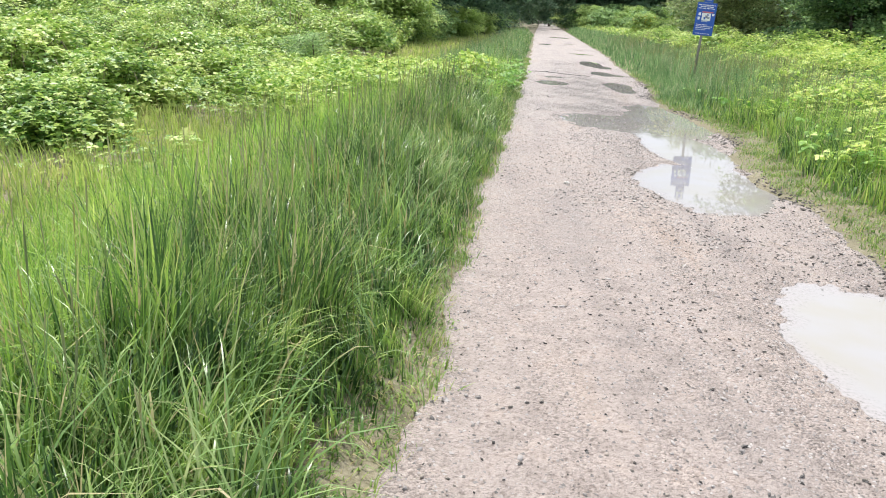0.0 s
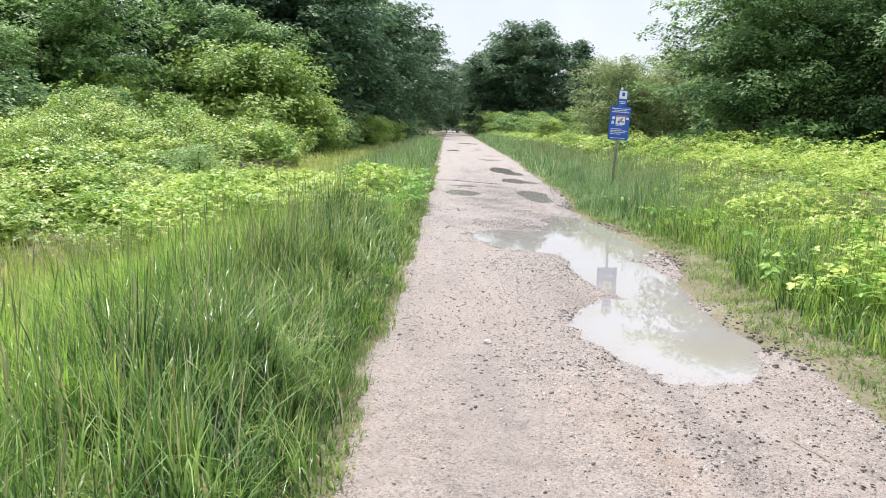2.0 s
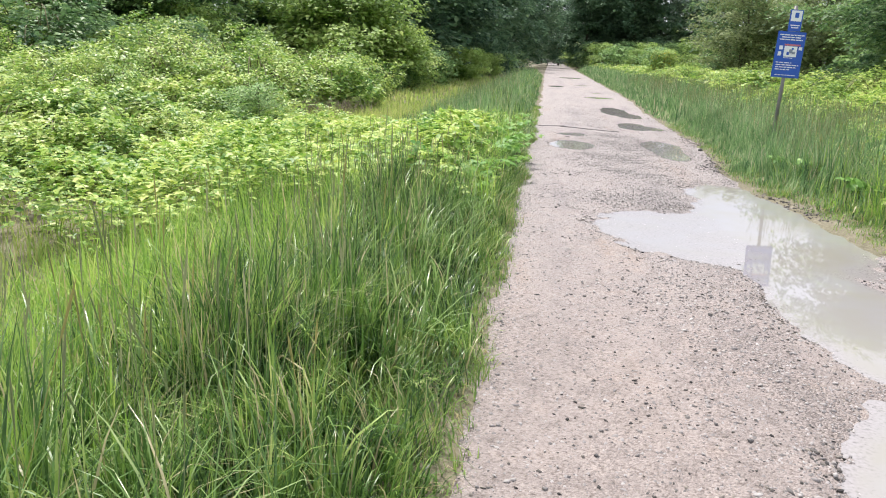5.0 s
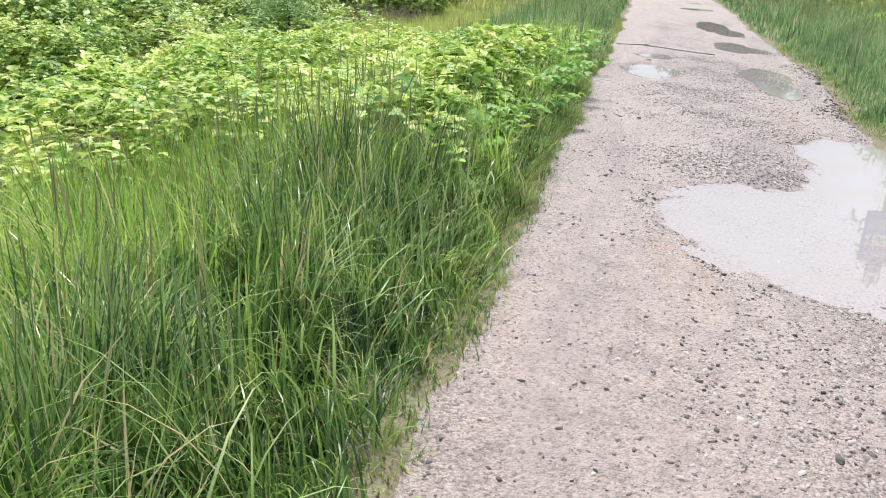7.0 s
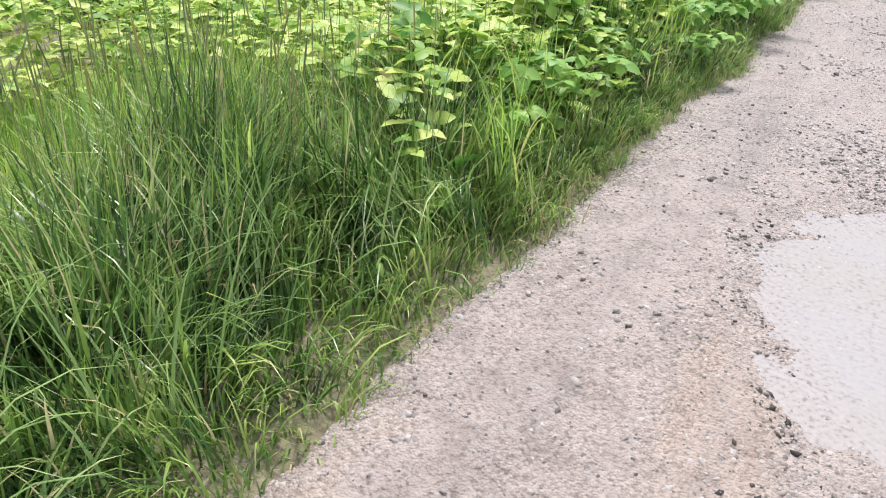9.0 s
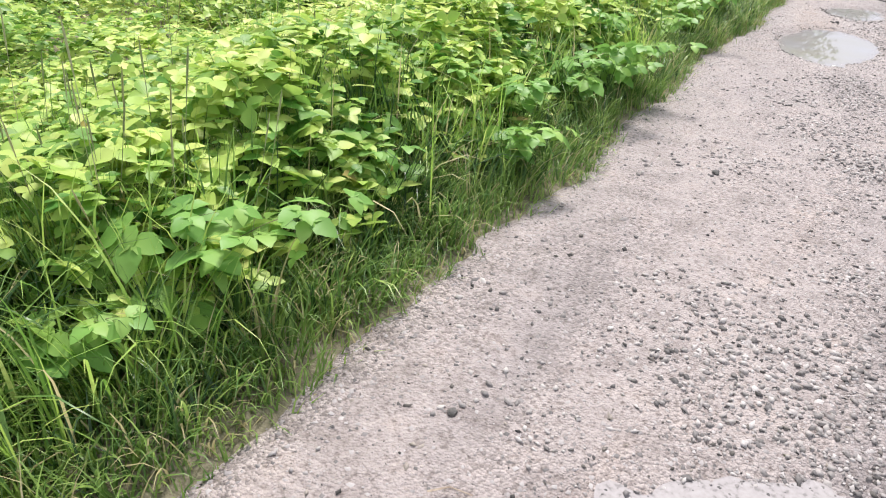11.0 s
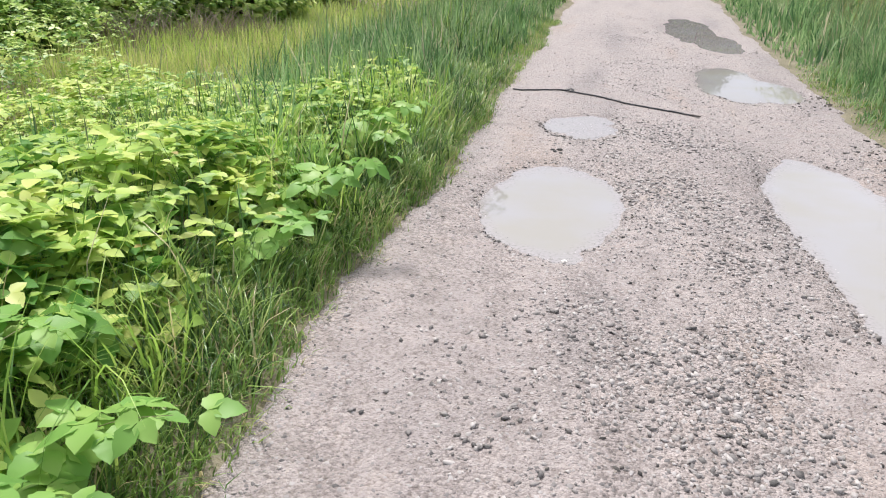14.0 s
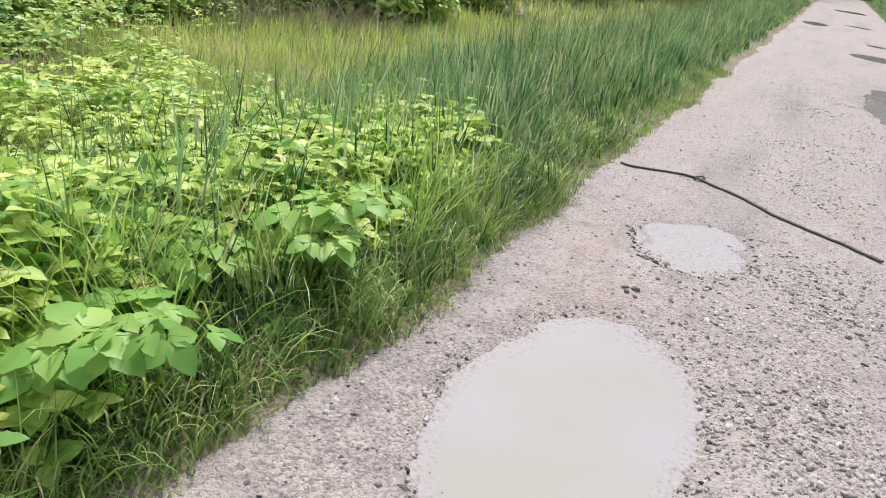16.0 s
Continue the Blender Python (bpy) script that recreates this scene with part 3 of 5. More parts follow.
# short trodden edge on both sides
x, y = scatter(-0.6, 0.35, 0, 30, 80000, lambda x, y: smoothstep(-0.10, 0.03, left_edge(y) - x + 0.06 * noise2(x, y, 5, 41)) * (1 - smoothstep(0.2, 0.5, left_edge(y) - x)))
grass_field("trodden_grass", "short trodden grass at the gravel's edge", x, y, rng.uniform(0.03, 0.14, len(x)), rng.uniform(0.005, 0.01, len(x)), rng.uniform(0.4, 1.6, len(x)), M_EDGE, 2)
x, y = scatter(2.7, 4.6, 2, 26, 150000, lambda x, y: smoothstep(-0.05, 0.25, x - right_edge(y) + 0.1 * noise2(x, y, 3, 42)) * (1 - smoothstep(0.5, 0.9, x - right_edge(y))) * (0.3 + 0.7 * smoothstep(-0.6, 0.0, noise2(x, y, 2.3, 45) + 0.5 * smoothstep(0.1, 0.5, x - right_edge(y)))))
grass_field("trodden_grass", "short yellowish trodden grass at the gravel's edge", x, y, rng.uniform(0.02, 0.10, len(x)), rng.uniform(0.006, 0.013, len(x)), rng.uniform(0.4, 1.6, len(x)), M_EDGE, 2)


x, y = scatter(-0.9, 0.2, 3, 24, 30000, lambda x, y: smoothstep(0.02, 0.12, left_edge(y) - x) * (1 - smoothstep(0.5, 0.8, left_edge(y) - x)))
grass_field("drooping_grass", "long green grass drooping towards the gravel", x, y, rng.uniform(0.14, 0.36, len(x)), rng.uniform(0.005, 0.011, len(x)), rng.uniform(0.5, 1.3, len(x)), M_GRASS, 4)


x, y = scatter(-0.85, 0.2, 12, 22, 21000, lambda x, y: smoothstep(-0.02, 0.1, left_edge(y) - x) * (1 - smoothstep(0.4, 0.65, left_edge(y) - x)) * smoothstep(-0.7, 0.1, noise2(x, y, 1.5, 49)))
toward = rng.normal(-1.2, 1.5, len(x))
v, f = blades(x, y, ground_z(x, y), rng.uniform(0.08, 0.22, len(x)), rng.uniform(0.005, 0.010, len(x)), rng.uniform(0.6, 1.4, len(x)), 4, toward)
tagged(new("matted_grass", fast_mesh("matted_grass", v, f, M_EDGE)), "flattened yellowish grass lying over the gravel's edge", "grass", kind="stuff")


x, y = scatter(-1.8, 0.0, 12, 22, 9000, lambda x, y: smoothstep(0.15, 0.3, left_edge(y) - x) * (1 - smoothstep(1.2, 1.7, left_edge(y) - x)) * smoothstep(-0.3, 0.4, noise2(x, y, 1.8, 44)))
grass_field("arching_grass", "long pale grass blades arching out of the brambles", x, y, rng.uniform(0.35, 0.68, len(x)), rng.uniform(0.006, 0.013, len(x)), rng.uniform(0.4, 1.2, len(x)), M_LIME, 5)


x, y = scatter(-2.6, 0.0, 0, 13, 15000, lambda x, y: smoothstep(0.12, 0.4, left_edge(y) - x) * (1 - 0.6 * smoothstep(1.2, 2.4, left_edge(y) - x)) * smoothstep(-0.5, 0.4, noise2(x, y, 1.4, 54)))
grass_field("arching_grass", "pale green grass blades arching over the tall verge", x, y, rng.uniform(0.35, 0.7, len(x)), rng.uniform(0.006, 0.014, len(x)), rng.uniform(0.4, 1.25, len(x)), M_ARCH, 5)
x, y = scatter(-1.9, 0.0, 12, 20.5, 12000, lambda x, y: smoothstep(0.2, 0.4, left_edge(y) - x) * (1 - 0.7 * smoothstep(0.9, 1.7, left_edge(y) - x)) * smoothstep(-0.35, 0.3, noise2(x, y, 2.1, 55)))
grass_field("arching_grass", "broad green grass blades among the brambles", x, y, rng.uniform(0.28, 0.6, len(x)), rng.uniform(0.008, 0.015, len(x)), rng.uniform(0.3, 1.3, len(x)), M_GRASS, 5)


def seed_stalks(x, y, tall):
    """Thin upright stems with a slim flower spike."""
    n = len(x)
    z = ground_z(x, y)
    turn, tilt = rng.uniform(0, 2 * np.pi, n), np.abs(rng.normal(0, 0.16, n))
    lean = np.stack([np.cos(turn) * tilt, np.sin(turn) * tilt, np.ones(n)], 1)
    foot = np.stack([x, y, z], 1)
    out = []
    for a in (0.0, np.pi / 2):
        side = np.stack([np.cos(turn + a), np.sin(turn + a), np.zeros(n)], 1)
        for t, w in ((0, 0.0016), (0.82, 0.0013), (0.88, 0.0036), (0.95, 0.0036), (1.0, 0.0008)):
            c = foot + lean * (tall * t)[:, None]
            out += [c - side * w, c + side * w]
    v = np.stack(out, 1).reshape(-1, 3)
    quad = []
    for b in (0, 10):
        for k in range(4):
            q = b + 2 * k
            quad.append((q, q + 1, q + 3, q + 2))
    f = (np.arange(n)[:, None, None] * 20 + np.array(quad)[None]).reshape(-1, 4)
    return v, f


x, y = scatter(-3.2, -0.1, 0, 40, 2600, lambda x, y: smoothstep(0.3, 0.9, left_edge(y) - x) * (1 - 0.6 * smoothstep(1.8, 3, left_edge(y) - x)) * smoothstep(-0.5, 0.4, noise2(x, y, 1.1, 51)) * (1 - 0.93 * bramble_cover(x, y)))
v, f = seed_stalks(x, y, rng.uniform(0.65, 1.0, len(x)))
tagged(new("seed_stalks", fast_mesh("seed_stalks", v, f, M_SEED)), "brownish flowering grass stalks above the verge", "grass stalks", kind="stuff")
x, y = scatter(-1.9, -0.1, 1, 13.5, 800, lambda x, y: smoothstep(0.25, 0.6, left_edge(y) - x) * (1 - smoothstep(1.2, 1.9, left_edge(y) - x)) * smoothstep(-0.6, 0.2, noise2(x, y, 1.6, 53)))
v, f = seed_stalks(x, y, rng.uniform(0.5, 0.86, len(x)))
tagged(new("seed_stalks", fast_mesh("seed_stalks", v, f, M_SEED)), "dense olive grass stalks in seed along the path", "grass stalks", kind="stuff")
x, y = scatter(3.2, 6.5, 3, 46, 12000, lambda x, y: smoothstep(0.35, 0.8, x - right_edge(y)) * smoothstep(-0.5, 0.3, noise2(x, y, 0.8, 52)) * (0.1 + 0.9 * smoothstep(11, 15, y)))
v, f = seed_stalks(x, y, rng.uniform(0.55, 0.9, len(x)))
tagged(new("seed_stalks", fast_mesh("seed_stalks", v, f, M_SEED)), "brownish flowering grass stalks on the bank", "grass stalks", kind="stuff")

# ---- bramble leaves ----
# one leaflet, along +y: outline and fold
LEAFLET = np.array([(0, 0, 0), (0.25, 0.13, 0.04), (0.37, 0.38, 0.07), (0.27, 0.68, 0.04), (0, 1.0, -0.09), (-0.27, 0.68, 0.04), (-0.37, 0.38, 0.07), (-0.25, 0.13, 0.04), (0, 0.48, -0.02)])
LEAFLET_F = np.array([(i, (i + 1) % 8, 8) for i in range(8)])



# the same, cut down to a folded diamond, for leaves seen from afar
DIAMOND = np.array([(0, 0, 0), (0.34, 0.45, 0.09), (0, 1.0, -0.04), (-0.34, 0.45, 0.09)])
DIAMOND_F = np.array([(0, 1, 2), (0, 2, 3)])


def leaf_cloud(px, py, pz, size, normal_tilt, leaflets=3, outward=None, fine=False):
    """Many leaves, each of one or three leaflets, as arrays of vertices and triangles."""
    n = len(px)
    turn, tilt, tdir = rng.uniform(0, 2 * np.pi, n), np.abs(rng.normal(0, normal_tilt, n)), rng.uniform(0, 2 * np.pi, n)
    nz = np.stack([np.sin(tilt) * np.cos(tdir), np.sin(tilt) * np.sin(tdir), np.cos(tilt)], 1)
    if outward is not None:
        nz = nz * 0.8 + outward
        nz /= np.linalg.norm(nz, axis=1)[:, None]
    ax = np.stack([np.cos(turn), np.sin(turn), np.zeros(n)], 1)
    ax -= nz * np.sum(ax * nz, 1)[:, None]
    ax /= np.linalg.norm(ax, axis=1)[:, None] + 1e-9
    ay = np.cross(nz, ax)
    pos = np.stack([px, py, pz], 1)
    vs = []
    for a in ((0, 1.9, -1.9) if leaflets == 3 else (0,)):
        c, s = math.cos(a), math.sin(a)
        k = 1.0 if a == 0 else 0.82
        for lx, ly, lz in (LEAFLET if fine else DIAMOND) * k:
            u, w = lx * c - ly * s, lx * s + ly * c
            vs.append(pos + (ax * u + ay * w + nz * lz) * size[:, None])
    m = len(vs)
    v = np.stack(vs, 1).reshape(-1, 3)
    shape, corners = (LEAFLET_F, 9) if fine else (DIAMOND_F, 4)
    tri = np.concatenate([shape + corners * i for i in range(m // corners)])
    f = (np.arange(n)[:, None, None] * m + tri[None]).reshape(-1, 3)
    return v, f


def bramble_patch(x, y, top, size, material, label, leaflets=3, fine=False):
    deep = rng.uniform(0, 1, len(x)) ** 2.8
    keep = rng.uniform(0, 1, len(x)) < 0.16 + 0.84 * smoothstep(-0.35, 0.2, noise2(x, y, 0.32 / float(np.mean(size)), 85))
    x, y, top, size, deep = x[keep], y[keep], top[keep], size[keep], deep[keep]
    z = ground_z(x, y) + top * (1 - 0.75 * deep) + rng.normal(0, 0.02, len(x))
    v, f = leaf_cloud(x, y, z, size, 0.42, leaflets, None, fine)
    return tagged(new("bramble_patch", fast_mesh("bramble_patch", v, f, material, fine)), label, "bramble", kind="stuff")


def verge_bramble_top(x, y):
    d = left_edge(y) - x
    return (0.16 + 0.40 * smoothstep(0.25, 0.9, d) + 0.25 * smoothstep(1.5, 3.5, d)) * (1 + 0.3 * noise2(x, y, 1.7, 61) + 0.12 * noise2(x, y, 5, 68)) * (1 - 0.45 * smoothstep(17.5, 20, y))


def edge_share(x, y):
    return 0.85 - 0.8 * smoothstep(0.35, 1.9, left_edge(y) - x + 0.35 * noise2(x, y, 2, 69))


x, y = scatter(-2.6, 0.0, 11, 23, 31000, lambda x, y: bramble_cover(x, y) * edge_share(x, y))
bramble_patch(x, y, verge_bramble_top(x, y), rng.uniform(0.045, 0.115, len(x)), M_LEAF, "green bramble leaves crowding the path's edge", 3, True)
x, y = scatter(-4.6, -0.1, 11, 23, 42000, lambda x, y: bramble_cover(x, y) * (1 - edge_share(x, y)))
bramble_patch(x, y, verge_bramble_top(x, y), rng.uniform(0.035, 0.085, len(x)), M_LEAF_FAR, "yellow-green bramble leaves behind the path's edge", 3, True)
x, y = scatter(-14, -3.4, 6, 32, 84000, lambda x, y: 0.95 * bramble_cover(x, y) * (1 - 0.5 * smoothstep(6, 12, -x)) * (0.25 + 0.75 * smoothstep(-0.45, 0.1, noise2(x, y, 1.25, 62))))
lump = np.clip(noise2(x, y, 1.25, 62) + 0.2, 0, 1) ** 0.7
top = 0.2 + (0.62 * lump + 0.4 * np.clip(noise2(x, y, 0.6, 70), 0, 1)) * (0.35 + 0.65 * smoothstep(3.2, 6.0, -x)) + 0.12 * noise2(x, y, 3.6, 66)
bramble_patch(x, y, top, rng.uniform(0.055, 0.11, len(x)), M_MOUND, "yellow-green brambles spreading over the meadow")
x, y = scatter(4.4, 17, 4, 34, 76000, lambda x, y: smoothstep(1.1, 2.4, x - right_edge(y) + 0.5 * noise2(x, y, 0.8, 63)) * (1 - 0.6 * smoothstep(9, 18, x)))
top = (0.32 + 0.6 * smoothstep(1.5, 6, x - right_edge(y))) * (1 + 0.6 * noise2(x, y, 0.8, 64) + 0.32 * noise2(x, y, 2.6, 67))
bramble_patch(x, y, top, rng.uniform(0.06, 0.115, len(x)), M_LEAF_FAR, "yellow-green brambles on the bank beside the path")
x, y = scatter(5, 24, 34, 110, 40000, lambda x, y: smoothstep(1.5, 3, x - right_edge(y)))
top = 0.7 * (1 + 0.3 * noise2(x, y, 0.5, 65))
bramble_patch(x, y, top, rng.uniform(0.16, 0.3, len(x)), M_LEAF_FAR, "distant yellow-green brambles beside the path", 1)

x, y = scatter(3.6, 5.6, 4.5, 14, 7000, lambda x, y: smoothstep(0.65, 1.0, x - right_edge(y) + 0.25 * noise2(x, y, 1.4, 86)) * smoothstep(-0.2, 0.35, noise2(x, y, 1.1, 87)))
bramble_patch(x, y, (0.3 + 0.3 * smoothstep(0.7, 1.6, x - right_edge(y))) * (1 + 0.3 * noise2(x, y, 1.6, 88)), rng.uniform(0.04, 0.095, len(x)), M_LEAF, "green leafy weeds and brambles on the bank", 3, True)

# ---- shrubs and trees ----


def limb_mesh(name, rows, material, sides=7):
    """Round tapering limbs; each limb is a list of (x, y, z, radius)."""
    vs, fs, base = [], [], 0
    for limb in rows:
        k = len(limb)
        for i, (lx, ly, lz, r) in enumerate(limb):
            a = np.linspace(0, 2 * np.pi, sides, endpoint=False)
            vs.append(np.stack([lx + r * np.cos(a), ly + r * np.sin(a), np.full(sides, lz)], 1))
        for i in range(k - 1):
            for s in range(sides):
                t = (s + 1) % sides
                fs.append((base + i * sides + s, base + i * sides + t, base + (i + 1) * sides + t, base + (i + 1) * sides + s))
        base += k * sides
    return fast_mesh(name, np.concatenate(vs), fs, material, True)


def tree_meshes(seed, height, spread, leaf, leaves, material, low=0.15, shape="round"):
    """Trunk with limbs and side twigs; each twig carries a drooping spray of leaves, with a looser heart inside."""
    r = np.random.default_rng(seed)
    trunk = [(0, 0, -0.3, 0.018 * height)]
    px = py = 0.0
    for i in range(1, 9):
        t = i / 8
        px, py = px + r.normal(0, 0.012 * height), py + r.normal(0, 0.012 * height)
        trunk.append((px, py, t * height * 0.94, max(0.015, 0.014 * height * (1 - t) + 0.006)))
    limbs, sprays = [trunk], []
    count = 62 if shape == "cone" else 54
    lobes = r.uniform(0, 6.3, 3)
    for i in range(count):
        t = low + (0.99 - low) * ((i + r.uniform(0, 1)) / count)
        bx, by, _, br = trunk[min(7, int(t * 8))]
        a = i * 2.4 + r.uniform(-0.5, 0.5)
        uneven = r.uniform(0.72, 1.12) * (1 + 0.14 * math.sin(2 * a + lobes[0] + 4 * t) + 0.12 * math.sin(3 * a + lobes[1] - 7 * t))
        if shape == "cone":
            reach, rise = spread * (1.06 - t) ** 0.75 * uneven, r.uniform(-0.25, 0.12)
        else:
            reach, rise = spread * max(0.2, 1 - ((t - 0.42) / 0.66) ** 2) ** 0.5 * uneven, r.uniform(0.0, 0.5)
        bz = t * height * 0.94
        line = []
        for s in range(4):
            q = s / 3
            line.append((bx + math.cos(a) * reach * q, by + math.sin(a) * reach * q, bz + rise * reach * q ** 1.3, max(0.008, br * 0.4 * (1 - q) + 0.008)))
        limbs.append(line)
        for q in np.linspace(0.42, 1.0, 4):
            for side in (-1, 0, 1):
                b = a + side * r.uniform(0.5, 1.1)
                off = (0.0 if side == 0 else 0.17) * spread * r.uniform(0.6, 1.3)
                sprays.append((bx + math.cos(a) * reach * q + math.cos(b) * off, by + math.sin(a) * reach * q + math.sin(b) * off,
                               bz + rise * reach * q ** 1.3 + r.normal(0, 0.03) * spread, b, 0.15 * spread * r.uniform(0.6, 1.4), r.uniform(0.1, 0.7)))
    sprays = np.array(sprays)
    pick = sprays[r.integers(0, len(sprays), leaves)]
    out = np.stack([np.cos(pick[:, 3]) * np.cos(pick[:, 5]), np.sin(pick[:, 3]) * np.cos(pick[:, 5]), -np.sin(pick[:, 5])], 1)
    flat = np.stack([-np.sin(pick[:, 3]), np.cos(pick[:, 3]), np.zeros(leaves)], 1)
    up = np.cross(out, flat)
    u, w = r.uniform(-1, 1.4, leaves), r.normal(0, 0.5, leaves)
    pos = pick[:, :3] + (out * u[:, None] + flat * (w * (1.25 - 0.5 * u))[:, None] + up * (r.normal(0, 0.11, leaves) - 0.2 * u * u)[:, None]) * pick[:, 4:5]
    heart = r.uniform(0, 1, leaves) < 0.28
    pos[heart, :2] *= r.uniform(0.3, 0.85, (int(heart.sum()), 1))
    pos[:, 2] = np.maximum(pos[:, 2], 0.05)
    v, f = leaf_cloud(pos[:, 0], pos[:, 1], pos[:, 2], leaf * r.uniform(0.65, 1.4, leaves), 0.6, 1, up * 0.55 + out * 0.25)
    return limb_mesh("trunk", limbs, M_BARK, 5), fast_mesh("crown", v, f, material)


def plant(name, label, category, meshes, m, group=""):
    ob = new(name)
    part("trunk", meshes[0], ob)
    part("crown", meshes[1], ob)
    ob.matrix_basis = m
    return tagged(ob, label, category, group)


def at(x, y, size, turn=0.0):
    return Matrix.Translation((x, y, float(ground_z(x, y)) - 0.1)) @ Matrix.Rotation(turn, 4, "Z") @ Matrix.Diagonal((size, size, size, 1))


def grove(name, label, category, group, meshes, places):
    first = None
    for x, y, size in places:
        m = at(x, y, size, x * 3.1 + y)
        if first is None:
            first = plant(name, label, category, meshes, Matrix(), group)
            first.matrix_basis = m
        else:
            new_one = copy_thing(first, Matrix())
            new_one.matrix_basis = m


dark_a = tree_meshes(101, 18, 5.0, 0.40, 15000, M_DARK, 0.06, "cone")
dark_b = tree_meshes(102, 17, 5.6, 0.42, 17000, M_DARK, 0.06, "round")
leafy_a = tree_meshes(103, 11, 4.2, 0.27, 17000, M_TREE, 0.05, "round")
leafy_b = tree_meshes(104, 10, 4.6, 0.30, 14000, M_WOOD, 0.05, "round")
near_tree = tree_meshes(110, 10.5, 4.6, 0.19, 56000, M_WOOD, 0.02, "round")
bush_a = tree_meshes(105, 5.6, 3.3, 0.22, 14000, M_BUSH, 0.03, "round")

# dark trees along the left side
grove("tree", "tall dark green forest tree beside the meadow", "tree", "forest trees", dark_b,
      [(-10.5, 62, 0.98), (-9.5, 76, 0.9), (-8, 92, 0.95), (-7, 110, 1.0), (-6.5, 132, 1.08), (-6.5, 160, 1.1), (-17, 60, 1.0), (-24, 55, 0.95), (-30, 47, 0.9), (-34, 52, 1.0), (-15, 78, 1.1)])
grove("tree", "tall dark conifer in the forest edge", "tree", "forest conifers", dark_a,
      [(-13, 68, 0.95), (-12, 85, 1.0), (-20, 66, 1.0), (-11, 100, 1.2), (-28, 60, 1.0), (-37, 58, 1.1), (-24, 72, 1.1), (-33, 68, 1.1), (-18, 74, 1.1), (-42, 60, 1.2)])
# lighter trees at the far left and on the bank
grove("tree", "mid green broadleaf tree at the meadow's edge", "tree", "broadleaf trees", leafy_a,
      [(-20, 45, 0.85), (-25, 39, 0.85), (-27, 46, 0.95), (-16, 52, 0.85), (-21.5, 38, 0.55), (18, 46, 0.9), (-24, 49, 1.0), (-32, 38, 1.0), (-12.5, 53, 0.75), (-29, 52, 1.1)])
grove("tree", "dense dark green broadleaf tree behind the bank", "tree", "broadleaf trees near the sign", near_tree,
      [(11.8, 31, 0.69), (15.6, 29, 0.69), (19.4, 27.5, 0.72), (15.0, 35, 0.72), (20.0, 35, 0.76)])
grove("tree", "dense green broadleaf tree behind the brambles", "tree", "broadleaf trees by the bank", leafy_b,
      [(24, 42, 1.1), (14, 65, 0.68), (18.5, 63, 0.72), (23, 61, 0.78), (27, 66, 0.85), (33, 60, 0.9)])
olive_tree = tree_meshes(111, 7.0, 3.2, 0.2, 13000, M_OLIVE, 0.03, "round")
grove("tree", "feathery olive green young tree beyond the bank", "tree", "olive young trees", olive_tree, [(11.9, 55, 0.86), (15.6, 53, 0.95), (19.5, 52, 1.0)])
# dark trees closing the far view
grove("tree", "dark green forest tree beyond the meadow", "tree", "far forest trees", dark_b,
      [(4.9, 122, 0.74), (8.5, 124, 0.88), (12.3, 121, 1.03), (16, 123, 0.87), (23.5, 121, 0.62), (9.5, 132, 0.98), (29, 118, 0.6), (1.8, 168, 0.9), (-2, 215, 0.8), (36, 112, 0.55), (46, 105, 0.6), (7.5, 150, 0.9), (3, 235, 0.9)])
grove("tree", "dark conifer in the far forest", "tree", "far conifers", dark_a,
      [(20.3, 125, 0.9), (9, 145, 0.85), (1, 230, 0.8), (14, 136, 0.85), (-3, 240, 0.8)])
# light green bush and lower shrubs
grove("shrub", "rounded light green bush at the meadow's edge", "bush", "bushes at the meadow", bush_a,
      [(-10.2, 45, 1.05), (-13.2, 47, 1.0), (-7.8, 47, 0.6), (-15.5, 38, 0.55), (-21, 33, 0.6), (-5.6, 62, 0.45), (-5.0, 75, 0.4), (8.5, 85, 0.3), (10, 100, 0.45), (-19, 26, 0.5), (-17.5, 44, 0.7), (-22, 50, 0.8), (-27.5, 36, 0.7), (-30, 41, 0.8), (-12, 56, 0.7), (-17, 58, 0.9), (7.0, 110, 0.6), (12, 105, 0.6), (17, 98, 0.7), (23, 92, 0.7), (4.6, 140, 0.7), (30, 85, 0.8)])
dark_shrub = tree_meshes(106, 3.0, 1.9, 0.24, 2600, M_TREE, 0.03, "round")
grove("shrub", "dark green shrub at the wood's edge", "bush", "dark shrubs", dark_shrub,
      [(-6.6, 52, 0.7), (-8.2, 56, 0.8), (-7.2, 66, 0.9), (12, 27, 0.6), (17, 25, 0.6), (14.5, 24.5, 0.5), (7.4, 92, 0.9), (9.5, 78, 0.8), (15, 72, 1.0), (19, 70, 1.1), (24, 68, 1.1), (29, 66, 1.2), (35, 62, 1.2), (20, 50, 1.0), (26, 47, 1.1), (31, 42, 1.2), (27, 36, 1.0), (-9, 58, 0.9), (-14, 61, 1.1), (-19, 60, 1.2), (-25, 53, 1.2), (-32, 45, 1.2), (6.2, 118, 1.1), (11, 116, 1.2), (16, 114, 1.2), (22, 112, 1.2), (-4.9, 100, 0.8), (-4.6, 125, 0.9), (5.4, 150, 1.1)])
broom = tree_meshes(107, 1.3, 0.65, 0.05, 5000, M_TREE, 0.03, "round")
grove("broom_shrub", "dark grey-green broom shrub among the brambles", "shrub", "broom shrubs", broom,
      [(-6.0, 21.6, 1.05), (-6.6, 22.3, 0.95), (-8.6, 43.5, 1.4), (-7.6, 44.5, 1.2), (-7.0, 46, 1.1)])
